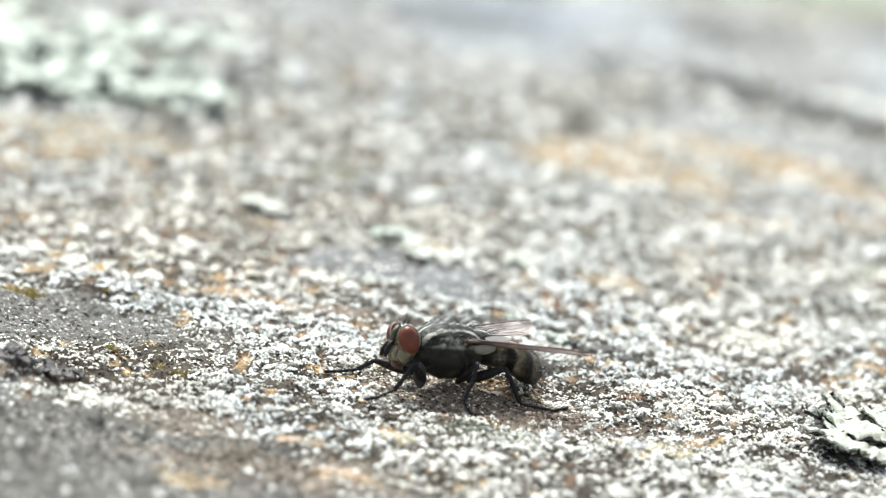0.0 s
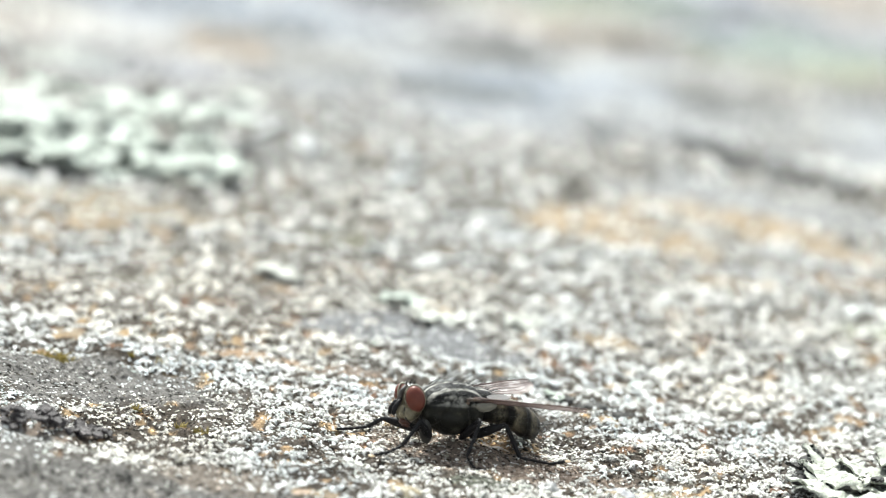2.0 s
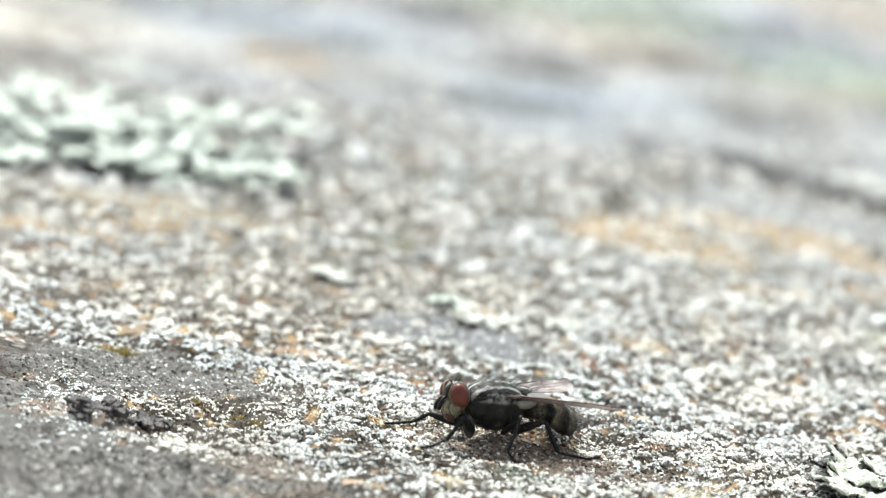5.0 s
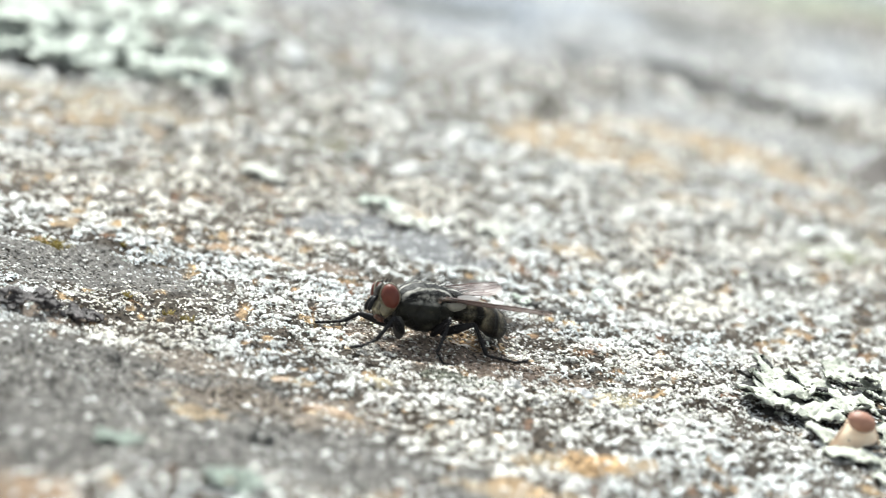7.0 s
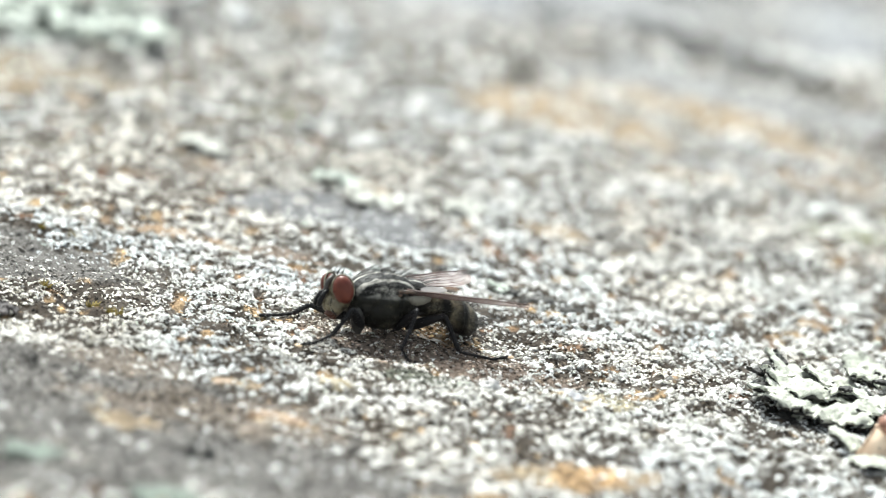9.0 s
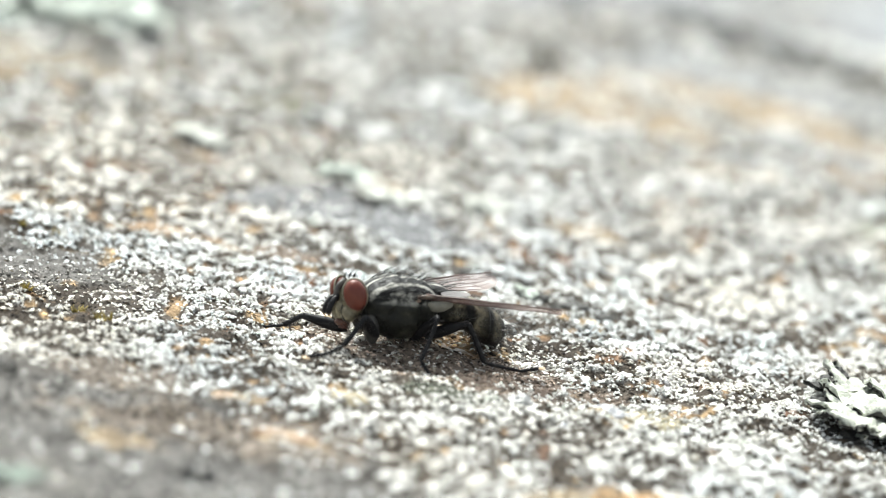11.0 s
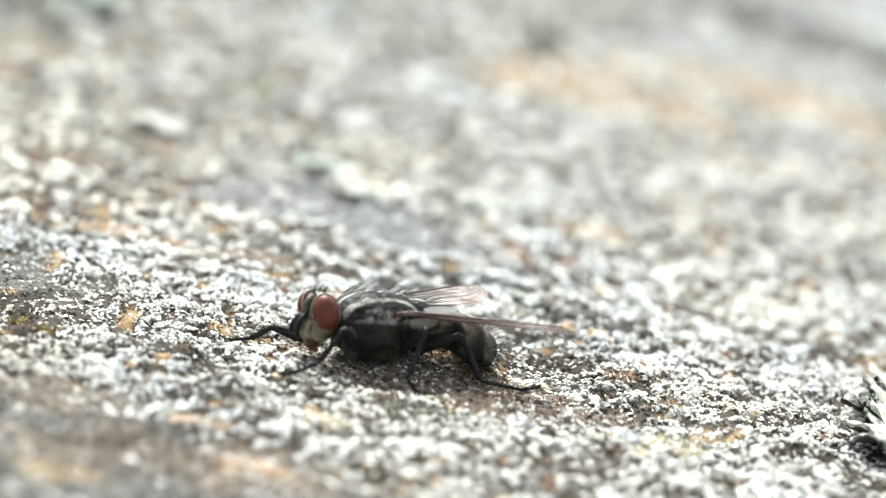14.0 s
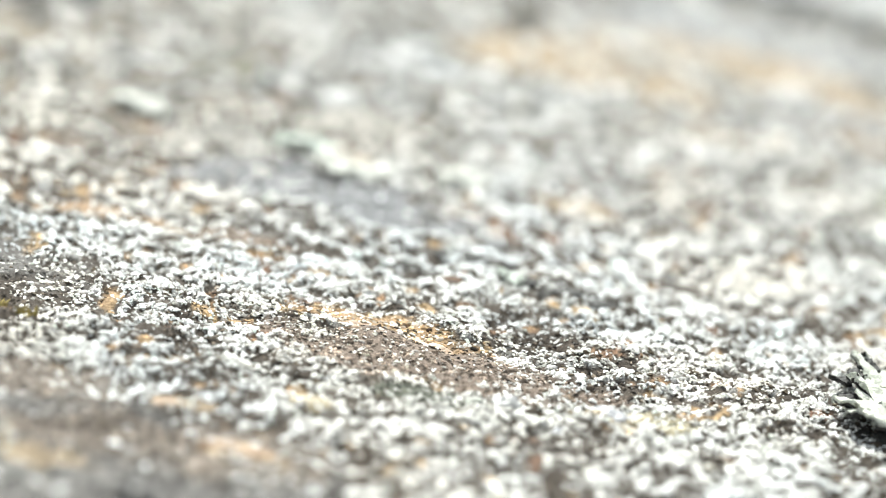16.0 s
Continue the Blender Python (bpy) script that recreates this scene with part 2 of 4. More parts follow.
def covering(x, y):
    """Share of the rock that the grey lichen covers, and the rock's colour there, painted shade included."""
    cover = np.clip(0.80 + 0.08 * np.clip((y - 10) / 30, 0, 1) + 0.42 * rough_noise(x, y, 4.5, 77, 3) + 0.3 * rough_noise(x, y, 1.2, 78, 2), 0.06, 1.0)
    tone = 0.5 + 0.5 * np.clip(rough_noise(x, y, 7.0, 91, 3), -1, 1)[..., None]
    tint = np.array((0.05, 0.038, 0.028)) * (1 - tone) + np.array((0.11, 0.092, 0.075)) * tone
    fleck = np.clip((rough_noise(x, y, 1.5, 611, 3) - 0.66) / 0.2, 0, 1)[..., None]
    warm = 0.5 + 0.5 * np.clip(1.6 * smooth_noise(x, y, 2.3, 617), -1, 1)[..., None]
    tint = tint * (1 - fleck) + (np.array((0.2, 0.115, 0.075)) * (1 - warm) + np.array((0.42, 0.3, 0.17)) * warm) * fleck
    # base colour paler and greyer towards the back, for softer contrast
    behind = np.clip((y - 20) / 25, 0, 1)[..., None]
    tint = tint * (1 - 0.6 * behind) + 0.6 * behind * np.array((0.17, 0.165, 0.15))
    cover = cover * (1 - 0.7 * fleck[..., 0])
    middle = np.clip((y - 12) / 8, 0, 1) * np.clip((80 - y) / 15, 0, 1)
    cover = np.maximum(cover, 0.38 * middle)
    cover = np.maximum(cover, white_spots(x, y))
    cover = cover - 0.13 * np.clip((-x - 3) / 14, 0, 1) * np.clip((45 - y) / 15, 0, 1)
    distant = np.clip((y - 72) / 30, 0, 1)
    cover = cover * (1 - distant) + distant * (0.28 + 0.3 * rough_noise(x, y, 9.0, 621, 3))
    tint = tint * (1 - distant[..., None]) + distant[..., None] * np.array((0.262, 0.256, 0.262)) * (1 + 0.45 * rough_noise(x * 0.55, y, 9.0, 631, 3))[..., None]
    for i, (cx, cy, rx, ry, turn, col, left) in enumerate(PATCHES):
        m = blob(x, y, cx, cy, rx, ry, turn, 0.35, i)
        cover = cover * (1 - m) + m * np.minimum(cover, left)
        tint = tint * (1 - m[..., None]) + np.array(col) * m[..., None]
    mottle = (1 + 0.4 * distant * rough_noise(x * 0.6, y * 0.9, 6.5, 641, 4))[..., None]
    hue = (distant * np.clip(rough_noise(x * 0.6, y, 15.0, 651, 3), -1, 1))[..., None]
    return cover, np.clip(tint * mottle * (1 + 0.1 * hue * np.array((1.0, 0.25, -1.0))), 0.01, 0.8)


def mounds(x, y):
    """1 on the lichen's little cushions, 0 in the dark gaps between them."""
    return np.clip(0.74 + 1.7 * rough_noise(x, y * 1.5, 0.95, 131, 3, 0.75), 0, 1)


def crust(x, y, cover):
    """The lichen's branching ridges: share of lichen at a spot, and its height in mm."""
    far, cushions = np.clip((y - 22) / 20, 0, 1), mounds(x, y)
    y = y * 1.5
    wx, wy = x + 0.3 * 0.7 * smooth_noise(x, y, 0.6, 301), y + 0.3 * 0.7 * smooth_noise(x, y, 0.6, 302)
    near = 0.6 * (1 - 1.7 * np.abs(smooth_noise(wx, wy, 0.48, 201))) + 0.4 * (1 - 1.7 * np.abs(smooth_noise(wx, wy, 0.26, 202)))
    wide = 0.6 * (1 - 1.7 * np.abs(smooth_noise(wx, wy, 1.3, 203))) + 0.4 * (1 - 1.7 * np.abs(smooth_noise(wx, wy, 0.7, 204)))
    k = near * (1 - far) + wide * far
    share = np.clip((k - (0.92 - 0.56 * cover)) / 0.16, 0, 1) * cushions
    return share, (0.1 + 0.3 * far) * share * (0.45 + 0.55 * np.clip(k, 0, 1)) + 0.17 * cushions * np.clip(cover * 1.6 - 0.3, 0, 1)


def mesh_of(name, verts, faces, material, tint=None, shade_smooth=True):
    """A mesh from arrays: verts (n, 3) in mm, faces (m, 3 or 4)."""
    me = bpy.data.meshes.new(name)
    n, (m, k) = len(verts), faces.shape
    me.vertices.add(n)
    me.vertices.foreach_set("co", (np.asarray(verts, np.float32) * MM).ravel())
    me.loops.add(m * k)
    me.loops.foreach_set("vertex_index", faces.astype(np.int32).ravel())
    me.polygons.add(m)
    me.polygons.foreach_set("loop_start", np.arange(0, m * k, k, dtype=np.int32))
    me.polygons.foreach_set("use_smooth", np.full(m, shade_smooth))
    me.update(calc_edges=True)
    if tint is not None:
        a = me.color_attributes.new("tint", "FLOAT_COLOR", "POINT")
        a.data.foreach_set("color", np.c_[tint, np.ones(n)].astype(np.float32).ravel())
    me.materials.append(material)
    return me


def stretch(fine, low, high, end, growth):
    """Even steps between low and high, growing ones out to the end on both sides."""
    mid = np.arange(low, high, fine)
    out, step, sides = [], fine, []
    d = 0.0
    while d < end:
        step *= growth
        d += step
        out.append(d)
    out = np.array(out)
    return np.r_[(low - out)[::-1], mid, high + out]


def build_ground():
    gx, gy = stretch(0.13, -29, 30, 40000.0, 1.075), stretch(0.13, -11, 12, 40000.0, 1.022)
    gy = gy[((gy < 300) & (gy > -60)) | (np.arange(len(gy)) % 8 == 0)]
    x, y = np.meshgrid(gx, gy)
    edge = np.clip((np.maximum(np.abs(x), np.abs(y - 60)) - 250) / 400, 0, 1)
    z = relief(x, y) * (1 - edge)
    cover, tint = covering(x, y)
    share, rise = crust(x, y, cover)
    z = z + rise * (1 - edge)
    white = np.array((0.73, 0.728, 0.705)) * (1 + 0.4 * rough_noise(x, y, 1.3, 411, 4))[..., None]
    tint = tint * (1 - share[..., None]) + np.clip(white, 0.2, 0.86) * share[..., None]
    broad = 1 + 0.25 * rough_noise(x, y, 260.0, 661, 4) + 0.12 * rough_noise(x, y, 45.0, 671, 3)
    tint = tint * (1 - edge[..., None]) + edge[..., None] * np.array((0.34, 0.338, 0.33)) * broad[..., None]
    nx, ny = len(gx), len(gy)
    i = (np.arange(ny - 1)[:, None] * nx + np.arange(nx - 1)[None, :]).ravel()
    faces = np.stack([i, i + 1, i + 1 + nx, i + nx], 1)
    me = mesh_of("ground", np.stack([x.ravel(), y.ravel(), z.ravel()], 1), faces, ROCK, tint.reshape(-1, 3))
    return tagged(new("ground", me), "weathered grey granite with ochre grains and bare patches", "rock", kind="structure")


def wart(rng, sides, rings):
    """A little lobed lump, about 1 across: rings from the foot to the crown."""
    a = np.arange(sides) / sides * 2 * np.pi
    lobes, ph = rng.integers(2, 4), rng.uniform(0, 6.28)
    shape = 1 + 0.18 * np.sin(lobes * a + ph) + rng.uniform(-0.12, 0.12, sides)
    pts = []
    for r, h in rings:
        k = r * shape * (1 + rng.uniform(-0.08, 0.08, sides))
        pts.append(np.stack([0.5 * k * np.cos(a), 0.5 * k * np.sin(a), h + rng.uniform(-0.04, 0.04, sides)], 1))
    pts.append(np.array([[rng.uniform(-0.08, 0.08), rng.uniform(-0.08, 0.08), rings[-1][1] + 0.17]]))
    v, f, n = np.concatenate(pts), [], len(rings)
    for j in range(n - 1):
        for i in range(sides):
            p, q = j * sides + i, j * sides + (i + 1) % sides
            f += [(p, q, q + sides), (p, q + sides, p + sides)]
    top = n * sides
    f += [((n - 1) * sides + i, (n - 1) * sides + (i + 1) % sides, top) for i in range(sides)]
    return v, np.array(f)


def build_granules(name, label, x0, x1, y0, y1, per_mm2, size, spread, seed, shapes, links=4, bare=False):
    """Knobbly lichen: short winding chains of rounded warts, thick where the lichen covers the rock. bare: crumbs of the rock itself instead."""
    rng = np.random.default_rng(seed)
    n = int((x1 - x0) * (y1 - y0) * per_mm2 / links)
    x, y, a = rng.uniform(x0, x1, n), rng.uniform(y0, y1, n), rng.uniform(0, 6.28, n)
    own = size * np.exp(rng.normal(0, spread, n))
    shade = rng.uniform(0, 1, n)
    X, Y, A, S, T = [], [], [], [], []
    for _ in range(links):
        k = own * np.exp(rng.normal(0, 0.18, n))
        X.append(x), Y.append(y), A.append(a), S.append(k), T.append(shade)
        a = a + rng.normal(0, 0.8, n)
        x, y = x + 0.52 * own * np.cos(a), y + 0.36 * own * np.sin(a)
    x, y, ang, big, shade = (np.concatenate(v) for v in (X, Y, A, S, T))
    cover, tint = covering(x, y)
    clump = mounds(x, y)
    chance = (1 - cover * clump) * 0.8 if bare else np.clip(1.15 * cover, 0, 1) * (0.06 + 0.94 * clump)
    keep = np.tile(rng.uniform(0, 1, n), links) < chance
    keep &= np.abs(x) < 40 + 0.16 * np.maximum(y, 0)
    x, y, ang, big, shade, clump, cover, tint = (v[keep] for v in (x, y, ang, big, shade, clump, cover, tint))
    n = len(x)
    z = relief(x, y) + 0.85 * crust(x, y, cover)[1]
    if not bare:
        big = big * (0.75 + 0.35 * clump) * (0.65 + 0.35 * cover)
    tilt_x, tilt_y = rng.normal(0, 0.2, n), rng.normal(0, 0.2, n)
    hue = np.clip(rough_noise(x, y, 9.0, 171, 3), -1, 1)[:, None]
    value = (0.84 + 0.2 * white_spots(x, y) + 0.32 * shade + 0.16 * np.clip(rough_noise(x, y, 3.0, 181, 3), -1, 1))[:, None]
    tones = value * (np.array((0.98, 0.975, 0.96)) + 0.05 * hue * np.array((1.0, 0.2, -0.8)))
    if bare:
        tones = np.minimum(tint * (0.4 + 4.6 * shade[:, None] ** 3), 0.35 + 0.8 * tint)
    kind = rng.integers(0, len(shapes), n)
    V, F, C, base = [], [], [], 0
    for k, (sv, sf) in enumerate(shapes):
        w = np.flatnonzero(kind == k)
        if not len(w):
            continue
        ca, sa, b = np.cos(ang[w])[:, None], np.sin(ang[w])[:, None], big[w][:, None]
        px, py, pz = 1.3 * sv[:, 0][None], sv[:, 1][None], sv[:, 2][None]
        hx, hy = (px * ca - py * sa) * b, (px * sa + py * ca) * b * 0.72
        hz = pz * b * rng.uniform(0.4, 0.9, len(w))[:, None] + tilt_x[w][:, None] * hx + tilt_y[w][:, None] * hy
        V.append(np.stack([x[w][:, None] + hx, y[w][:, None] + hy, z[w][:, None] + hz - 0.05 * b], 2).reshape(-1, 3))
        F.append((sf[None] + (base + np.arange(len(w)) * len(sv))[:, None, None]).reshape(-1, 3))
        C.append(np.repeat(tones[w], len(sv), 0))
        base += len(w) * len(sv)
    me = mesh_of(name, np.concatenate(V), np.concatenate(F), GRANULE, np.concatenate(C))
    return tagged(new(name, me), label, "lichen" if not bare else "grit", kind="stuff")


def build_strands(name, label, x0, x1, y0, y1, per_mm2, width, seed, steps, loft, bare=False):
    """Coral-like lichen: winding, forked, knobbly ridges that lie over one another where the lichen covers the rock. bare: dull scales of the rock itself instead."""
    rng = np.random.default_rng(seed)
    n = int((x1 - x0) * (y1 - y0) * per_mm2)
    x, y, a = rng.uniform(x0, x1, n), rng.uniform(y0, y1, n), rng.uniform(0, 2 * np.pi, n)
    own = width * np.exp(0.42 * np.clip(rng.normal(0, 1, n), -1.8, 1.5))
    lift = rng.uniform(0, 1, n) ** 1.6 * loft
    X, Y, A = [], [], []
    for _ in range(steps):
        X.append(x), Y.append(y), A.append(a)
        a = a + rng.normal(0, 0.75, n)
        x, y = x + 0.72 * own * np.cos(a), y + 0.62 * own * np.sin(a)
    X, Y, A = np.stack(X, 1), np.stack(Y, 1), np.stack(A, 1)
    # every second one forks off another
    child = np.arange(n // 2)
    host, spot = rng.integers(n // 2, n, n // 2), rng.integers(1, steps - 1, n // 2)
    side = rng.choice((-1.0, 1.0), n // 2) * rng.uniform(0.6, 1.3, n // 2)
    turn = A[host, spot] + side - A[child, 0]
    c, d = np.cos(turn)[:, None], np.sin(turn)[:, None]
    rx, ry = X[child] - X[child, :1], Y[child] - Y[child, :1]
    X[child], Y[child] = X[host, spot][:, None] + rx * c - ry * d, Y[host, spot][:, None] + rx * d + ry * c
    A[child] += turn[:, None]
    lift[child] = lift[host] * rng.uniform(0.6, 1.1, n // 2)
    mx, my = X[:, steps // 2], Y[:, steps // 2]
    cover, tint = covering(mx, my)
    clump = mounds(mx, my)
    keep = rng.uniform(0, 1, n) < ((1 - cover) ** 2 if bare else np.clip(1.15 * cover, 0, 1) * (0.1 + 0.9 * clump))
    keep &= np.abs(mx) < 40 + 0.16 * np.maximum(my, 0)
    X, Y, A, own, lift, clump, cover, tint = (v[keep] for v in (X, Y, A, own, lift, clump, cover, tint))
    n = len(X)
    if not bare:
        own = 1.2 * own * (0.75 + 0.35 * clump) * (0.7 + 0.3 * cover)
    flat = [v.ravel() for v in (X, Y)]
    ground = (relief(*flat) + 0.8 * crust(*flat, covering(*flat)[0])[1]).reshape(n, steps)
    ground = 0.5 * ground + 0.5 * ground.mean(1, keepdims=True)
    end = np.ones(steps)
    end[0], end[-1] = 0.45, 0.35
    wide = own[:, None] * end * rng.uniform(0.65, 1.35, (n, steps))
    high = ground + lift[:, None] * (0.4 + 0.6 * cover[:, None]) + own[:, None] * (rng.uniform(-0.22, 0.22, (n, steps)) - 0.3 * (end < 1))
    across = ((-0.16, -0.6), (-0.62, -0.06), (-0.06, 0.24), (0.6, -0.02), (0.2, -0.6))
    V = np.empty((n, steps, 5, 3))
    for k, (u, w) in enumerate(across):
        wob = 1 + rng.uniform(-0.34, 0.34, (n, steps))
        V[:, :, k, 0] = X - np.sin(A) * u * wide * wob
        V[:, :, k, 1] = Y + np.cos(A) * u * wide * wob
        V[:, :, k, 2] = high + w * wide * wob
    q = (np.arange(steps - 1)[:, None] * 5 + np.arange(4)[None]).ravel()
    quad = np.stack([q, q + 5, q + 6, q + 1], 1)
    F = (quad[None] + (np.arange(n) * steps * 5)[:, None, None]).reshape(-1, 4)
    mx, my = X[:, 0], Y[:, 0]
    hue = np.clip(rough_noise(mx, my, 9.0, 171, 3), -1, 1)[:, None]
    value = (1.02 + 0.15 * white_spots(mx, my) + 0.22 * rng.uniform(0, 1, n) + 0.14 * np.clip(rough_noise(mx, my, 3.0, 181, 3), -1, 1))[:, None]
    tones = value * (np.array((0.978, 0.975, 0.962)) + 0.05 * hue * np.array((1.0, 0.2, -0.8)))
    if bare:
        tones = tint * (0.4 + 3.4 * rng.uniform(0, 1, n) ** 2)[:, None]
    me = mesh_of(name, V.reshape(-1, 3), F, GRANULE, np.repeat(tones, steps * 5, 0), False)
    return tagged(new(name, me), label, "grit" if bare else "lichen", kind="stuff")


build_ground()
shape_rng = np.random.default_rng(5)
GRIT_SHAPES = [wart(shape_rng, 5, [(1.0, -0.05), (0.8, 0.4)]) for _ in range(8)]
FAR_SHAPES = [wart(shape_rng, 5, [(0.85, -0.1), (1.0, 0.25)]) for _ in range(10)]
build_strands("crustose_lichen", "grey-white crust of tiny coral-like lichen ridges on rock", -31, 32, -9.5, 10, 62.0, 0.078, 11, 5, 0.17)
build_strands("crustose_lichen", "grey-white lichen ridges on the rock's near slope", -40, 42, -44, -9.5, 11.0, 0.14, 13, 5, 0.2)
build_strands("crustose_lichen", "grey-white lichen ridges on the rock behind", -42, 42, 10, 40, 13.0, 0.13, 14, 5, 0.22)
build_granules("crustose_lichen", "pale crust of lichen on the rock farther off", -62, 62, 40, 175, 3.9, 0.44, 0.35, 12, FAR_SHAPES, 3)
build_strands("grit", "fine grey scales and grit on the bare rock", -34, 33, -12, 13, 17.0, 0.105, 15, 4, 0.08, True)
build_granules("grit", "dark brown grit under and around the fly", -9, 14, -6.5, 4.5, 60.0, 0.09, 0.5, 16, GRIT_SHAPES, 3, True)
build_strands("grit", "grey scales and grit on the bare near slope", -40, 14, -36, -12, 15.0, 0.16, 17, 4, 0.16, True)


# ---- forms: meshes put together from rings, in millimetres ----
class Form:
    def __init__(self):
        self.v, self.f, self.m = [], [], []

    def rings(self, rings, mat=0, caps=True):
        n, b = len(rings[0]), len(self.v)
        for r in rings:
            self.v += [tuple(p) for p in r]
        for j in range(len(rings) - 1):
            for i in range(n):
                p, q = b + j * n + i, b + j * n + (i + 1) % n
                self.f.append((p, q, q + n, p + n))
                self.m.append(mat)
        if caps:
            self.f += [tuple(b + i for i in reversed(range(n))), tuple(b + (len(rings) - 1) * n + i for i in range(n))]
            self.m += [mat, mat]
        return self

    def tube(self, points, radii, sides=8, mat=0, flat=1.0):
        pts, rings = [Vector(p) for p in points], []
        side = None
        for i, p in enumerate(pts):
            d = (pts[min(i + 1, len(pts) - 1)] - pts[max(i - 1, 0)]).normalized()
            if side is None:
                side = d.cross(Vector((0.13, 0.2, 1.0))).normalized()
            side = (side - d * side.dot(d)).normalized()
            up = d.cross(side)
            rings.append([p + radii[i] * (math.cos(a) * side * flat + math.sin(a) * up) for a in (k / sides * 2 * math.pi for k in range(sides))])
        return self.rings(rings, mat)

    def loft(self, sections, sides=28, mat=0, square=2.3):
        """Rings across the x axis: (x, z of the middle, half height, half width)."""
        rings = []
        for x, z, hh, hw in sections:
            ring = []
            for k in range(sides):
                a = k / sides * 2 * math.pi
                c, s = math.cos(a), math.sin(a)
                ring.append((x, hw * math.copysign(abs(c) ** (2 / square), c), z + hh * math.copysign(abs(s) ** (2 / square), s)))
            rings.append(ring)
        return self.rings(rings, mat)

    def ball(self, c, r, m=None, sides=20, levels=12, mat=0):
        m = m or Matrix.Identity(3)
        rings = []
        for j in range(levels + 1):
            t = math.pi * (0.02 + 0.96 * j / levels)
            rings.append([Vector(c) + m @ Vector((r[0] * math.sin(t) * math.cos(a), r[1] * math.sin(t) * math.sin(a), -r[2] * math.cos(t))) for a in (k / sides * 2 * math.pi for k in range(sides))])
        return self.rings(rings, mat)

    def hair(self, base, way, length, bend, thick, mat=0):
        base, way, bend = Vector(base), Vector(way).normalized(), Vector(bend)
        pts = [base + way * length * s + bend * length * s * s for s in (0.0, 0.35, 0.7, 1.0)]
        return self.tube(pts, [thick, thick * 0.8, thick * 0.5, thick * 0.12], 3, mat)

    def turned(self, m):
        """The same form, moved by the matrix m (in mm)."""
        self.v = [tuple(m @ Vector(v)) for v in self.v]
        return self

    def mesh(self, name, mats, smooth=True):
        me = bpy.data.meshes.new(name)
        me.from_pydata([(x * MM, y * MM, z * MM) for x, y, z in self.v], [], self.f)
        for k in mats:
            me.materials.append(k)
        me.polygons.foreach_set("material_index", self.m)
        me.polygons.foreach_set("use_smooth", [smooth] * len(self.f))
        me.update()
        return me


def part(name, form, mats, parent, label="", smooth=True, at=None):
    ob = new(name, form.mesh(name, mats if isinstance(mats, (list, tuple)) else [mats], smooth))
    ob.parent = parent
    if at is not None:
        ob.matrix_basis = at
    return tagged(ob, label)


def plain(name, low, high, scale, rough=0.6, bump=0.3, deep=0.0001, spec=0.4):
    s = Shader(name, rough, spec=spec)
    f = s.noise(scale, 5, 0.65)
    s.colour(s.ramp(f, [(0.3, low), (0.7, high)]))
    return s.bump(f, bump, deep).mat


# ---- the fly's materials ----
def striped_thorax():
    s = Shader("striped_thorax", 0.36, spec=0.18)
    sep = s.n.new("ShaderNodeSeparateXYZ")
    s.link(s.coords(), sep.inputs[0])
    side = s.n.new("ShaderNodeMath")
    side.operation = "ABSOLUTE"
    s.link(sep.outputs["Y"], side.inputs[0])
    wob = s.n.new("ShaderNodeMath")
    wob.operation = "MULTIPLY_ADD"
    wob.inputs[1].default_value, wob.inputs[2].default_value = 0.0004, -0.0002
    s.link(s.noise(1500, 4, 0.7), wob.inputs[0])
    add = s.n.new("ShaderNodeMath")
    s.link(side.outputs[0], add.inputs[0])
    s.link(wob.outputs[0], add.inputs[1])
    scale = s.n.new("ShaderNodeMath")
    scale.operation = "MULTIPLY"
    scale.inputs[1].default_value = 1 / 0.0019
    s.link(add.outputs[0], scale.inputs[0])
    k, g = (0.005, 0.005, 0.005), (0.42, 0.405, 0.36)
    bands = s.ramp(scale.outputs[0], [(0.0, k), (0.08, k), (0.11, g), (0.17, g), (0.2, k), (0.47, k), (0.51, g), (0.58, g), (0.62, k), (0.72, k), (0.77, g), (0.94, g), (1.0, g)])
    bands = s.mix(1.0, bands, s.ramp(s.noise(1100, 5, 0.75), [(0.36, (0.12,) * 3), (0.56, (1.1,) * 3)]), "MULTIPLY")
    # stripes only above this height, blackish colour below
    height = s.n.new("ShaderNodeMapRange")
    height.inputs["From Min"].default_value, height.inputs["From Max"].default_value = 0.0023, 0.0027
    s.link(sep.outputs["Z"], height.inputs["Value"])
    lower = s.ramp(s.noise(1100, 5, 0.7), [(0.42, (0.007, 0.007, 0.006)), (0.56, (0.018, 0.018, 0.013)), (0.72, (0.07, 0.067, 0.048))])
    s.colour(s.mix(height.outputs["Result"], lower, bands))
    return s.bump(s.mix(0.5, s.noise(9000, 3), s.noise(1600, 4)), 0.7, 0.00012).mat


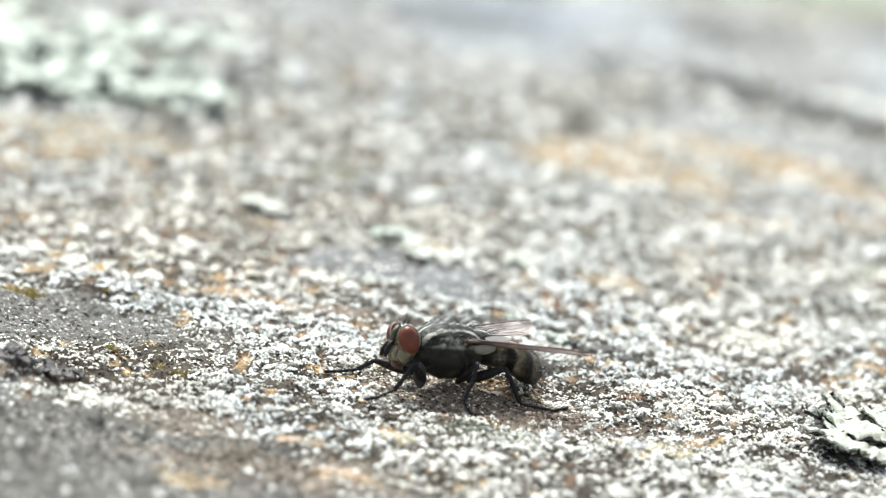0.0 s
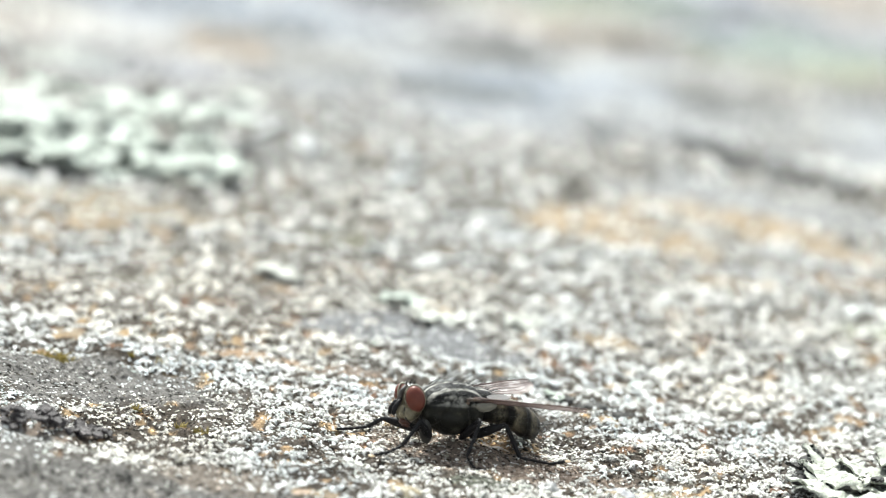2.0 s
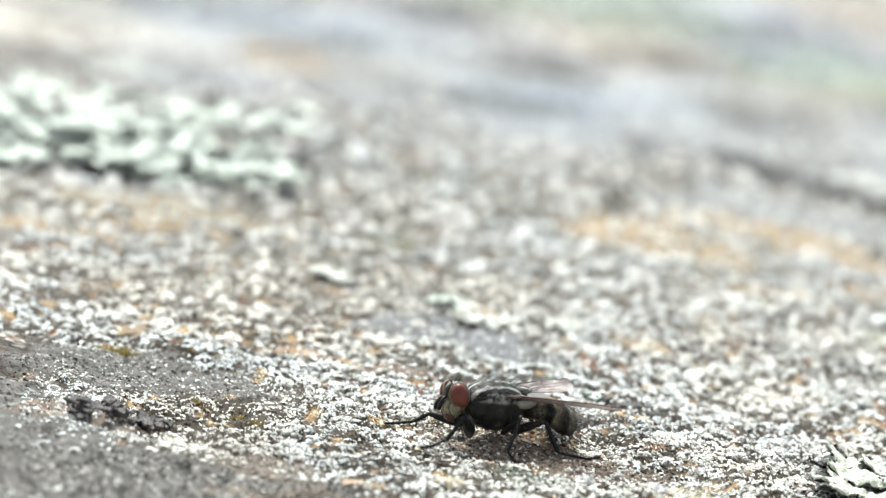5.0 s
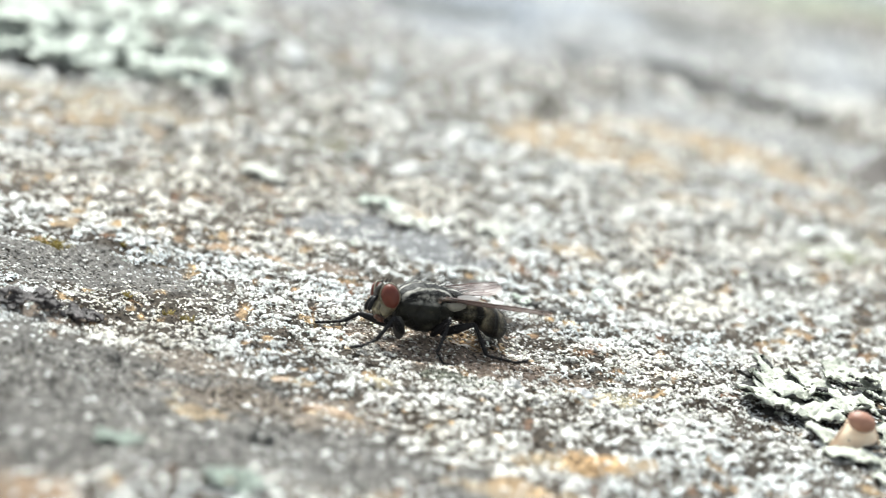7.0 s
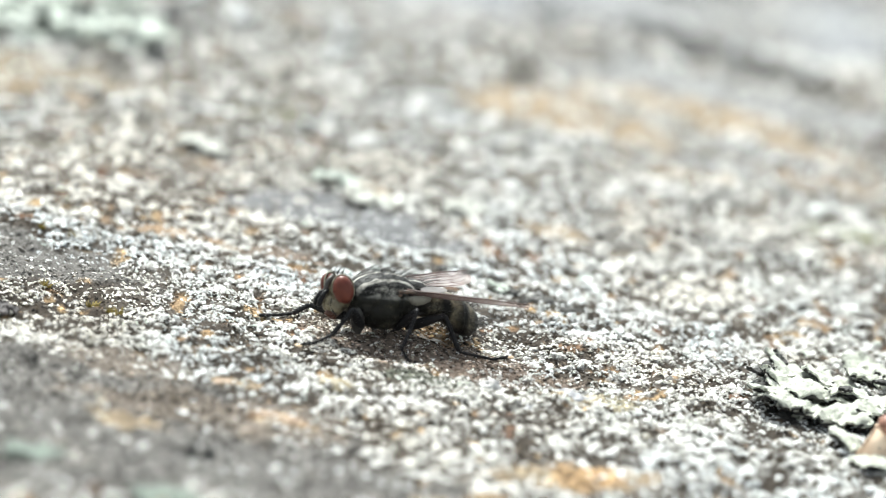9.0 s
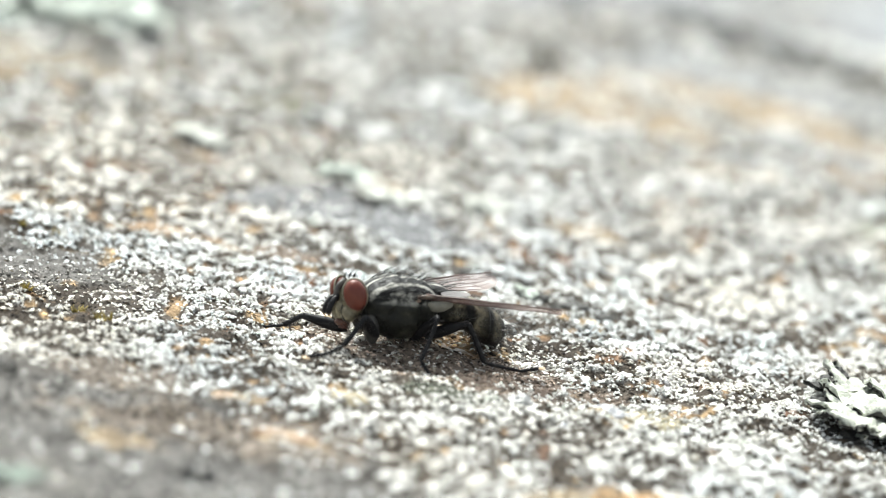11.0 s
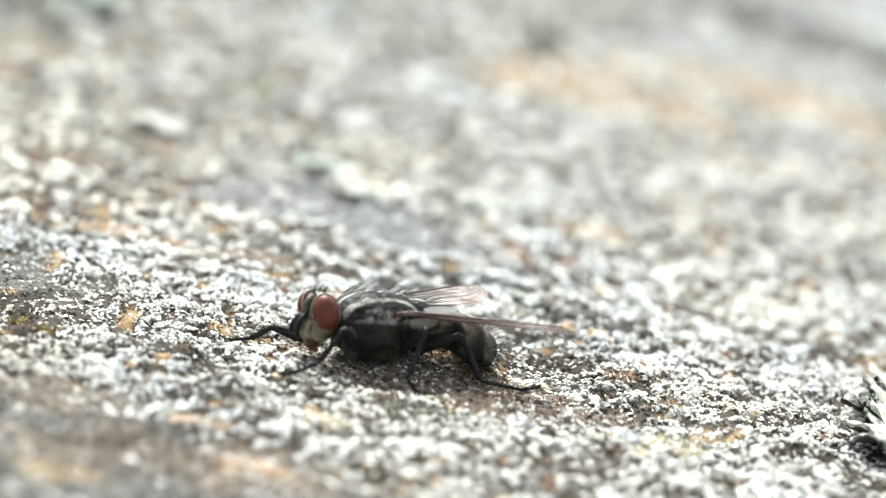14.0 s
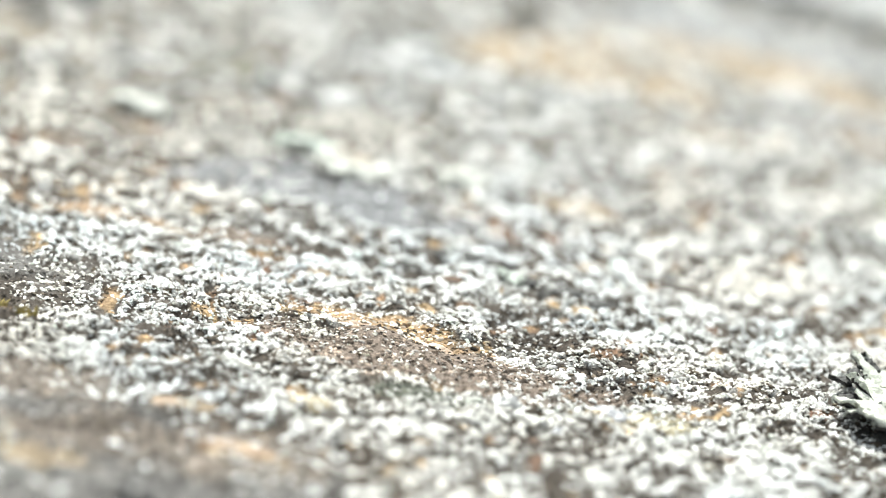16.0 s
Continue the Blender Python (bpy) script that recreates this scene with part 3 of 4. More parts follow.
def checked_abdomen():
    """Each ring is silver-dusted in front and black behind, in broken checks, and blackened towards its underside."""
    s = Shader("checked_abdomen", 0.4, spec=0.16)
    sep = s.n.new("ShaderNodeSeparateXYZ")
    s.link(s.coords(), sep.inputs[0])
    wob = s.n.new("ShaderNodeMath")
    wob.operation = "MULTIPLY_ADD"
    wob.inputs[1].default_value = 0.0007
    s.link(s.noise(520, 2, 0.4), wob.inputs[0])
    s.link(sep.outputs["X"], wob.inputs[2])
    place = s.n.new("ShaderNodeMapRange")
    place.inputs["From Min"].default_value, place.inputs["From Max"].default_value = -0.00055, -0.00545
    s.link(wob.outputs[0], place.inputs["Value"])
    k, g, d = (0.009, 0.0085, 0.007), (0.19, 0.166, 0.115), (0.06, 0.053, 0.038)
    bands = s.ramp(place.outputs["Result"], [(0.0, k), (0.14, k), (0.2, d), (0.29, g), (0.36, k), (0.43, k), (0.47, g), (0.58, d), (0.64, k), (0.69, k), (0.73, g), (0.82, d), (0.86, k), (0.92, d), (1.0, k)])
    dusted = s.mix(1.0, bands, s.ramp(s.noise(1000, 5, 0.7), [(0.4, (0.12,) * 3), (0.62, (1.3,) * 3)]), "MULTIPLY")
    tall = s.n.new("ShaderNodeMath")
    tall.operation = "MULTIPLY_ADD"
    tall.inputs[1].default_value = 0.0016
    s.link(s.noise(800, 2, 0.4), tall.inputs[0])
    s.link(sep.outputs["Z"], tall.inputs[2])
    # by height: checks above, even black below
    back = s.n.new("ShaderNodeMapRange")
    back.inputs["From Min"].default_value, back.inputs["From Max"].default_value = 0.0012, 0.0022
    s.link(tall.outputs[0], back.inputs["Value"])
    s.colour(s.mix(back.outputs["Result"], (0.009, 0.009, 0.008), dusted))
    return s.bump(s.mix(0.5, s.noise(11000, 3), s.noise(1800, 4)), 0.7, 0.0001).mat


def eye_material():
    s = Shader("compound_eye", 0.36, spec=0.28)
    s.colour(s.ramp(s.noise(900, 3), [(0.3, (0.08, 0.02, 0.013)), (0.7, (0.13, 0.034, 0.021))]))
    v = s.n.new("ShaderNodeTexVoronoi")
    v.inputs["Scale"].default_value = 26000
    s.link(s.coords(), v.inputs["Vector"])
    return s.bump(v.outputs["Distance"], 0.5, 0.00001).mat


def wing_material(name, colour, clear):
    s = Shader(name, 0.28, spec=0.6)
    s.colour(s.ramp(s.noise(700, 3), [(0.3, tuple(0.8 * c for c in colour)), (0.7, colour)]))
    s.bump(s.noise(2500, 3), 0.35, 0.00005)
    t, m = s.n.new("ShaderNodeBsdfTransparent"), s.n.new("ShaderNodeMixShader")
    t.inputs["Color"].default_value = (0.93, 0.88, 0.86, 1)
    m.inputs["Fac"].default_value = clear
    s.link(s.b.outputs[0], m.inputs[1])
    s.link(t.outputs[0], m.inputs[2])
    s.link(m.outputs[0], s.n["Material Output"].inputs["Surface"])
    return s.mat


THORAX, ABDOMEN, EYE = striped_thorax(), checked_abdomen(), eye_material()
CUTICLE = plain("black_cuticle", (0.006, 0.006, 0.007), (0.016, 0.015, 0.016), 2500, 0.4, 0.3, 0.00003, 0.14)
COXA = plain("dusty_cuticle", (0.02, 0.019, 0.018), (0.055, 0.052, 0.048), 1500, 0.5, 0.3, 0.00003, 0.25)
FACE = plain("silver_face", (0.035, 0.029, 0.018), (0.3, 0.26, 0.165), 1500, 0.45, 0.5, 0.0001)
ROOT = plain("wing_root_brown", (0.06, 0.035, 0.025), (0.26, 0.18, 0.13), 2600, 0.45)
RIM = plain("silver_rim", (0.1, 0.094, 0.07), (0.34, 0.32, 0.24), 2200, 0.45)
FRONS = plain("dark_frons", (0.03, 0.027, 0.024), (0.1, 0.09, 0.08), 1500, 0.5)
MOUTH = plain("brown_mouth", (0.05, 0.02, 0.012), (0.13, 0.05, 0.03), 1500, 0.35)
HAIR = plain("bristle_black", (0.008, 0.008, 0.008), (0.016, 0.015, 0.014), 3000, 0.35)
PAD = plain("cream_pad", (0.5, 0.36, 0.22), (0.75, 0.6, 0.42), 3000, 0.5)
CALYPTER = plain("cream_scale", (0.1, 0.096, 0.078), (0.2, 0.19, 0.16), 1600, 0.4)
WING, VEIN = wing_material("smoky_wing", (0.36, 0.29, 0.275), 0.56), plain("wing_vein", (0.06, 0.035, 0.03), (0.12, 0.07, 0.06), 2000, 0.4)
ALULA = wing_material("pale_membrane", (0.22, 0.21, 0.205), 0.5)


def smooth_sections(keys, steps):
    """Catmull-Rom between the given sections, for a soft outline."""
    out = []
    for i in range(len(keys) - 1):
        p = [np.array(keys[min(max(j, 0), len(keys) - 1)], float) for j in (i - 1, i, i + 1, i + 2)]
        for k in range(steps):
            t = k / steps
            out.append(tuple(0.5 * (2 * p[1] + (p[2] - p[0]) * t + (2 * p[0] - 5 * p[1] + 4 * p[2] - p[3]) * t * t + (3 * p[1] - p[0] - 3 * p[2] + p[3]) * t ** 3)))
    return out + [tuple(keys[-1])]


THORAX_KEYS = [(2.85, 2.1, 0.35, 0.45), (2.65, 2.05, 0.95, 1.0), (2.1, 2.05, 1.36, 1.45), (1.2, 2.0, 1.68, 1.72), (0.3, 1.96, 1.67, 1.78), (-0.5, 2.02, 1.46, 1.62), (-1.1, 2.06, 1.06, 1.25), (-1.6, 2.05, 0.6, 0.7)]
ABDOMEN_KEYS = [(-0.9, 2.05, 0.75, 0.95), (-1.8, 2.0, 0.86, 1.4), (-2.8, 1.86, 0.9, 1.66), (-3.7, 1.53, 1.02, 1.66), (-4.4, 1.17, 1.04, 1.42), (-4.95, 0.98, 0.84, 1.0), (-5.3, 0.93, 0.5, 0.58), (-5.48, 0.92, 0.12, 0.14)]


def on_body(keys, x, angle):
    """A point on a lofted body and its outward normal; angle 90 is the top, 0 the left side."""
    xs = [k[0] for k in keys][::-1]
    z, hh, hw = (float(np.interp(x, xs, [k[i] for k in keys][::-1])) for i in (1, 2, 3))
    c, s = math.cos(radians(angle)), math.sin(radians(angle))
    return Vector((x, hw * c, z + hh * s)), Vector((0.15, c / hw, s / hh)).normalized()


def build_wing(side):
    base, tip = Vector((-0.35, 1.42 * side, 2.82)), Vector((-7.0, 4.1, 2.82)) if side > 0 else Vector((-6.1, -4.4, 3.05))
    along = (tip - base) / 8.0
    inward = Vector((-0.30, -0.93 * side, -0.16 if side > 0 else -0.02)).normalized()
    lift = along.cross(inward).normalized() * -side
    edge = [(0, 0.1), (0.5, 1.0), (1.2, 1.35), (1.7, 1.25), (2.3, 1.9), (3.5, 2.45), (4.8, 2.5), (6.0, 2.15), (7.0, 1.45), (7.6, 0.8), (8.0, 0.12)]
    rows, cols = 28, 8

    def spot(s, w):
        out = float(np.interp(s, [e[0] for e in edge], [e[1] for e in edge]))
        bow = 0.28 * math.sin(math.pi * min(s / 8.0, 1)) ** 0.8
        z = 0.16 * math.sin(w * math.pi) + 0.015 * math.sin(s * 2.1 + w * 5) - 0.12 * (1 - w) ** 3
        return base + along * s + inward * (out * w - bow * (1 - w)) + lift * z

    f = Form()
    f.v = [tuple(spot(8.0 * i / rows, j / cols)) for i in range(rows + 1) for j in range(cols + 1)]
    for i in range(rows):
        for j in range(cols):
            p = i * (cols + 1) + j
            f.f.append((p, p + 1, p + cols + 2, p + cols + 1))
            f.m.append(0)
    steps = [k / 18 for k in range(19)]
    veins = [Form().tube([spot(8 * s, 0.0) for s in steps], [0.075 - 0.05 * s for s in steps], 6)]
    for w0, w1, s1 in ((0.08, 0.10, 6.2), (0.14, 0.22, 7.6), (0.2, 0.40, 7.8), (0.3, 0.62, 6.9), (0.5, 0.86, 5.6), (0.75, 0.97, 3.6)):
        pts = [(0.25 + (s1 - 0.25) * s, w0 + (w1 - w0) * s ** 0.8) for s in steps]
        veins.append(Form().tube([spot(a, b) for a, b in pts], [0.035 - 0.016 * s for s in steps], 4))
    for s, a, b in ((3.4, 0.21, 0.36), (5.2, 0.45, 0.75), (2.2, 0.14, 0.26)):
        veins.append(Form().tube([spot(s + 0.25 * k, a + (b - a) * k) for k in (0, 0.5, 1)], [0.02] * 3, 4))
    return f, veins


def build_leg(fly, hip, knee, ankle, rest, thick, rng):
    """femur with its coxa > tibia, tarsus, claw; all hairy."""

    def hairs(form, a, b, n, length, r):
        a, b = Vector(a), Vector(b)
        d = (b - a).normalized()
        for _ in range(n):
            s = rng.uniform(0.08, 0.98)
            q = Vector(rng.normal(0, 1, 3))
            out = (q - d * q.dot(d)).normalized()
            form.hair(a.lerp(b, s) + out * r * 0.8, out + d * 0.9, length * rng.uniform(0.6, 1.4), d * 0.3, 0.02)

    hip, knee, ankle = Vector(hip), Vector(knee), Vector(ankle)
    f = Form()
    steps = (0, 0.12, 0.3, 0.5, 0.7, 0.88, 1.0)
    f.tube([hip.lerp(knee, s) for s in steps], [thick * k for k in (0.6, 1.0, 1.2, 1.15, 0.95, 0.7, 0.55)], 10)
    hairs(f, hip, knee, 44, 0.36, thick)
    femur = part("leg", f, [CUTICLE], fly)
    f = Form()
    sag = (knee - ankle).cross(Vector((0, 0, 1))).normalized() * 0.05
    f.tube([knee.lerp(ankle, s) + sag * math.sin(s * 3.14) for s in (0, 0.06, 0.3, 0.6, 0.9, 1.0)], [thick * k for k in (0.45, 0.52, 0.5, 0.5, 0.55, 0.4)], 8)
    hairs(f, knee, ankle, 52, 0.3, thick * 0.5)
    part("tibia", f, [CUTICLE], femur)
    f = Form()
    line = [ankle, *(Vector(p) for p in rest)]
    spots, radii = [], []
    total = [0.0]
    for a, b in zip(line, line[1:]):
        total.append(total[-1] + (b - a).length)
    for k in range(21):
        d = total[-1] * k / 20
        i = max(j for j in range(len(total) - 1) if total[j] <= d + 1e-9)
        spots.append(line[i].lerp(line[i + 1], (d - total[i]) / (total[i + 1] - total[i])))
        radii.append(thick * (0.27 + 0.10 * (k % 4 in (2, 3))))
    f.tube(spots, radii, 7)
    for a, b in zip(line, line[1:]):
        hairs(f, a, b, 36, 0.2, thick * 0.3)
    part("tarsus", f, [CUTICLE], femur)
    end, d = line[-1], (line[-1] - line[-2]).normalized()
    side = d.cross(Vector((0, 0, 1))).normalized()
    f = Form()
    for k in (-1, 1):
        f.ball(end + d * 0.16 + side * 0.09 * k - Vector((0, 0, 0.03)), (0.2, 0.11, 0.06), sides=10, levels=6)
        f.hair(end + side * 0.06 * k, d + side * 0.5 * k + Vector((0, 0, 0.5)), 0.3, (0, 0, -0.5), 0.03, 1)
    part("foot", f, [PAD, HAIR], femur, "cream foot pads with dark claws")
    return femur


def build_fly():
    rng = np.random.default_rng(42)
    fly = tagged(new("fly"), "black bristly fly with dark red eyes standing on lichened rock", "fly")
    shell = Form().loft(smooth_sections(THORAX_KEYS, 8), 56, square=2.15)
    for i, (x, y, z) in enumerate(shell.v):
        up = math.degrees(math.atan2(z - 2.08, abs(y)))
        low = max(0.0, min(1.0, (30 - up) / 12))
        dent = 0.10 * math.exp(-((up - 22) / 6) ** 2) + low * (0.09 * math.exp(-((x - 1.35 + 0.012 * up) / 0.16) ** 2) + 0.11 * math.exp(-((x + 0.15 - 0.006 * up) / 0.2) ** 2) + 0.06 * math.exp(-((up + 8) / 6) ** 2))
        dent += 0.05 * math.exp(-((x - 0.75) / 0.1) ** 2) * (1 - low) + 0.025 * noise.noise(Vector((x, y, z)) * 2.5)
        shell.v[i] = (x, y * (1 - dent), 2.08 + (z - 2.08) * (1 - dent))
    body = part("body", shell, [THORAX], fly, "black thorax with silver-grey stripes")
    f = Form().ball((-1.3, 0, 2.9), (0.85, 0.85, 0.4), Euler((0, radians(-14), 0)).to_matrix())
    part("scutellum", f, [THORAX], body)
    # the abdomen's overlapping rings
    sect = smooth_sections(ABDOMEN_KEYS, 6)
    for a, b in ((0, 12), (11, 21), (20, 30), (29, len(sect) - 1)):
        ring = [list(sect[i]) for i in range(a, b + 1)]
        for i, r in enumerate(ring):
            k = 1 + 0.045 * max(0, 1 - (len(ring) - 1 - i) / 3) - 0.02 * max(0, 1 - i / 2)
            r[2], r[3] = r[2] * k, r[3] * k
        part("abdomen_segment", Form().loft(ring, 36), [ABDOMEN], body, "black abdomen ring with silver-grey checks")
    # head, cocked a little to the far side
    nod = pose(3.0, 0, 2.3) @ pose(0, 0, -0.1, 6, 0, 9) @ pose(-3.0, 0, -2.3)
    f = Form().ball((3.38, 0, 2.32), (0.7, 1.12, 1.06), sides=28, levels=16)
    head = part("head", f.turned(nod), [FACE], body, "silvery cream head with dark frons")
    for k in (-1, 1):
        tilt = Euler((radians(-8 * k), radians(14), radians(-24 * k))).to_matrix()
        part("eye", Form().ball((3.50, 0.84 * k, 2.66), (0.61, 0.52, 0.86), tilt, 32, 20).turned(nod), [EYE], body, "dark red compound eye")
        ring = []
        for j in range(29):
            a = j / 28 * 2 * math.pi
            ring.append(Vector((3.50, 0.84 * k, 2.66)) + tilt @ Vector((0.64 * math.cos(a), -0.14 * k, 0.89 * math.sin(a))))
        part("eye_rim", Form().tube(ring, [0.05] * 29, 6).turned(nod), [RIM], body, "silver rim round the eye")
        f = Form()
        for j in range(11):
            f.hair((4.1 - 0.045 * j, (0.42 + 0.03 * j) * k, 1.9 - 0.11 * j), (1, 0.5 * k, -0.35), 0.28 + 0.2 * (j == 6), (-0.1, 0, -0.3), 0.02)
        # black tube that paints the shaded line along the facial ridge
        f.tube([(4.06, 0.5 * k, 2.15), (4.1, 0.55 * k, 1.75), (3.98, 0.66 * k, 1.35), (3.7, 0.72 * k, 1.1)], [0.03, 0.05, 0.05, 0.03], 5)
        part("vibrissae", f.turned(nod), [HAIR], body, "row of black bristles and painted ridge shade beside the face")
        f = Form().ball((3.7, 0.48 * k, 1.68), (0.42, 0.42, 0.5), Euler((0, radians(24), 0)).to_matrix())
        part("cheek", f.turned(nod), [FACE], body, "silver cream cheek")
        f = Form().tube([(4.12, 0.16 * k, 2.62), (4.38, 0.2 * k, 2.42), (4.62, 0.24 * k, 2.05), (4.72, 0.26 * k, 1.72), (4.70, 0.26 * k, 1.6)], [0.09, 0.14, 0.17, 0.15, 0.05], 9)
        f.hair((4.55, 0.28 * k, 2.3), (1.0, 0.45 * k, -0.1), 0.85, (0, 0, -0.1), 0.03)
        part("antenna", f.turned(nod), [CUTICLE], body, "black drooping antenna")
    f = Form().tube([(3.72, 0, 3.42), (4.08, 0, 3.05), (4.2, 0, 2.6), (4.16, 0, 2.3)], [0.17, 0.2, 0.2, 0.14], 10, 0, 0.7)
    part("frons", f.turned(nod), [FRONS], body, "dark stripe between the eyes")
    f = Form().ball((3.72, 0, 1.2), (0.45, 0.36, 0.26)).tube([(3.72, 0, 1.15), (3.68, 0, 0.95), (3.7, 0, 0.84)], [0.26, 0.24, 0.28], 12)
    part("proboscis", f.turned(nod), [MOUTH], body, "brown folded mouthparts")
    f = Form().ball((3.92, 0.22, 1.86), (0.38, 0.28, 0.52)).ball((3.92, -0.22, 1.86), (0.38, 0.28, 0.52))
    part("face_plate", f.turned(nod), [FACE], body, "pale cream face")
    # wings and the scales at their roots
    for k in (1, -1):
        membrane, veins = build_wing(k)
        part("wing", membrane, [WING], body, "smoky translucent wing membrane")
        for vein in veins:
            part("wing_vein", vein, [VEIN], body)
        outline = [(-0.35, 2.6), (-0.85, 2.66), (-1.4, 2.66), (-1.8, 2.6), (-1.76, 2.36), (-1.4, 2.14), (-1.02, 2.04), (-0.7, 2.1), (-0.45, 2.32)]
        f = Form().rings([[(x, (y0 + 0.12 * math.sin(3 * z)) * k, 2.47 + (z - 2.47) * q) for x, z in outline] for y0, q in ((1.46, 0.85), (1.52, 1.0), (1.58, 1.0), (1.62, 0.8))])
        part("calypter", f, [CALYPTER], body, "cream calypter under the wing root")
        f = Form().ball((-2.1, 1.1 * k, 2.96), (0.85, 0.55, 0.04), Euler((radians(-8 * k), radians(2), radians(8 * k))).to_matrix())
        part("alula", f, [ALULA], body, "pale shiny membrane at the wing root")
        f = Form().tube([(0.15, 1.5 * k, 2.8), (-0.3, 1.58 * k, 2.86), (-0.8, 1.62 * k, 2.84)], [0.09, 0.12, 0.06], 8)
        f.ball((0.1, 1.62 * k, 2.64), (0.12, 0.06, 0.09), sides=10, levels=6)
        part("wing_root", f, [ROOT], body, "beige-brown wing root")
    # bristles
    f = Form()
    for _ in range(320):
        x, a = rng.uniform(-1.1, 2.75), rng.uniform(22, 158)
        p, nrm = on_body(THORAX_KEYS, x, a)
        f.hair(p, nrm * 0.75 + Vector((-0.75, 0, 0.15)), rng.uniform(0.4, 1.1), (-0.6, 0, -0.12), 0.011)
    for k in range(14):
        p = Vector((-1.6 - 0.25 * math.sin(k), -0.7 + 0.1 * k, 3.05))
        f.hair(p, (-0.8, 0.05 * (k - 7), 0.75), rng.uniform(0.8, 1.4), (-0.5, 0, -0.3), 0.019)
    for k in range(26):
        y = -0.75 + 0.06 * k
        f.hair((3.5 + 0.3 * math.cos(k), y * 0.5, 3.42), (0.25 * math.sin(k * 1.7), y * 0.3, 1), rng.uniform(0.25, 0.5), (-0.5, 0, 0), 0.018)
    for k in range(24):
        a = radians(-60 + 150 * rng.uniform())
        f.hair((2.85 + 0.1 * rng.uniform(-1, 1), 1.0 * math.cos(a), 2.2 + 1.1 * math.sin(a)), (0.1, math.cos(a), math.sin(a) - 0.3), rng.uniform(0.2, 0.4), (-0.2, 0, 0), 0.016)
    for k in range(120):
        p, nrm = on_body(THORAX_KEYS, rng.uniform(-0.9, 2.2), rng.uniform(-110, -20))
        f.hair(p, nrm + Vector((-0.2, 0, -0.3)), rng.uniform(0.2, 0.5), (-0.2, 0, 0), 0.016)
    tagged(part("bristles", f, [HAIR], body, "long black bristles on the back"), kind="stuff")
    f = Form()
    for _ in range(300):
        x, a = rng.uniform(-5.7, -1.6), rng.uniform(-70, 200)
        p, nrm = on_body(ABDOMEN_KEYS, x, a)
        tail = max(0.0, (-x - 3.9) / 1.9)
        f.hair(p, nrm + Vector((-0.9 - tail, 0, 0.1)), rng.uniform(0.18, 0.34) + 0.75 * tail * rng.uniform(0.3, 1), (-0.25, 0, -0.05), 0.015 + 0.008 * tail)
    tagged(part("bristles", f, [HAIR], body, "black bristles round the abdomen's end"), kind="stuff")
    # legs, front to back, the side towards the light first
    legs = [
        ((1.75, 1.05, 0.95), (2.74, 1.7, 2.3), (3.97, 2.4, 0.94), [(4.9, 2.62, 0.55), (5.92, 2.8, 0.43)], 0.28),
        ((1.7, -0.9, 0.9), (4.0, -1.8, 1.3), (4.7, -2.5, 0.5), [(5.5, -2.72, 0.3), (6.65, -2.9, 0.16)], 0.28),
        ((-0.3, 1.1, 0.95), (-0.94, 2.6, 2.72), (0.05, 3.6, 0.61), [(-0.4, 4.15, 0.0), (-0.95, 4.5, -0.04)], 0.23),
        ((-0.3, -1.1, 0.95), (-0.6, -2.6, 2.2), (0.15, -3.8, 0.6), [(-0.3, -4.4, 0.1), (-0.9, -4.9, 0.05)], 0.23),
        ((-1.0, 0.9, 1.05), (-2.83, 2.2, 2.28), (-3.68, 3.1, 0.41), [(-5.61, 3.6, 0.17), (-6.47, 3.9, 0.45)], 0.27),
        ((-1.0, -0.9, 1.05), (-3.0, -2.2, 1.9), (-3.9, -3.1, 0.4), [(-5.0, -3.7, 0.15), (-5.9, -4.2, 0.1)], 0.27),
    ]
    limbs = [build_leg(fly, hip, knee, ankle, rest, thick, rng) for hip, knee, ankle, rest, thick in legs]
    # the broad dusty hips of the front legs
    for k in (1, -1):
        f = Form().ball((2.12, 1.22 * k, 1.45), (0.42, 0.32, 0.88), Euler((radians(-8 * k), radians(14), 0)).to_matrix())
        part("hip", f, [COXA], fly, "dusty grey front hip")
    return fly, body, limbs


fly, fly_body, fly_legs = build_fly()


# ---- leafy lichen, grains and small growths on the rock ----
def leafy_material(name, low, high, spots):
    s = Shader(name, 0.8, spec=0.3)
    col = s.ramp(s.noise(420, 5, 0.6), [(0.3, low), (0.68, high)])
    dots = s.ramp(s.noise(2600, 2), [(0.30, spots), (0.36, (1, 1, 1))])
    s.colour(s.mix(1.0, col, dots, "MULTIPLY"))
    return s.bump(s.noise(2600, 6, 0.7), 1.0, 0.0004).mat


LEAFY = leafy_material("pale_green_lichen", (0.48, 0.5, 0.42), (0.77, 0.78, 0.69), (0.25, 0.25, 0.2))
MINT_UNDER = plain("grey_underside", (0.06, 0.065, 0.055), (0.2, 0.22, 0.19), 600, 0.8)
UNDER = plain("black_underside", (0.012, 0.012, 0.011), (0.04, 0.038, 0.034), 900, 0.7)
SCRAP = plain("charred_lichen", (0.01, 0.009, 0.009), (0.13, 0.115, 0.115), 1300, 0.7, 0.9, 0.0004)
MINT = leafy_material("mint_lichen", (0.55, 0.61, 0.53), (0.82, 0.865, 0.8), (0.4, 0.42, 0.36))
DULL = leafy_material("dull_mint_lichen", (0.22, 0.26, 0.22), (0.48, 0.54, 0.48), (0.4, 0.4, 0.35))
CHALK = leafy_material("chalky_lichen", (0.68, 0.69, 0.62), (0.84, 0.84, 0.78), (0.6, 0.58, 0.5))


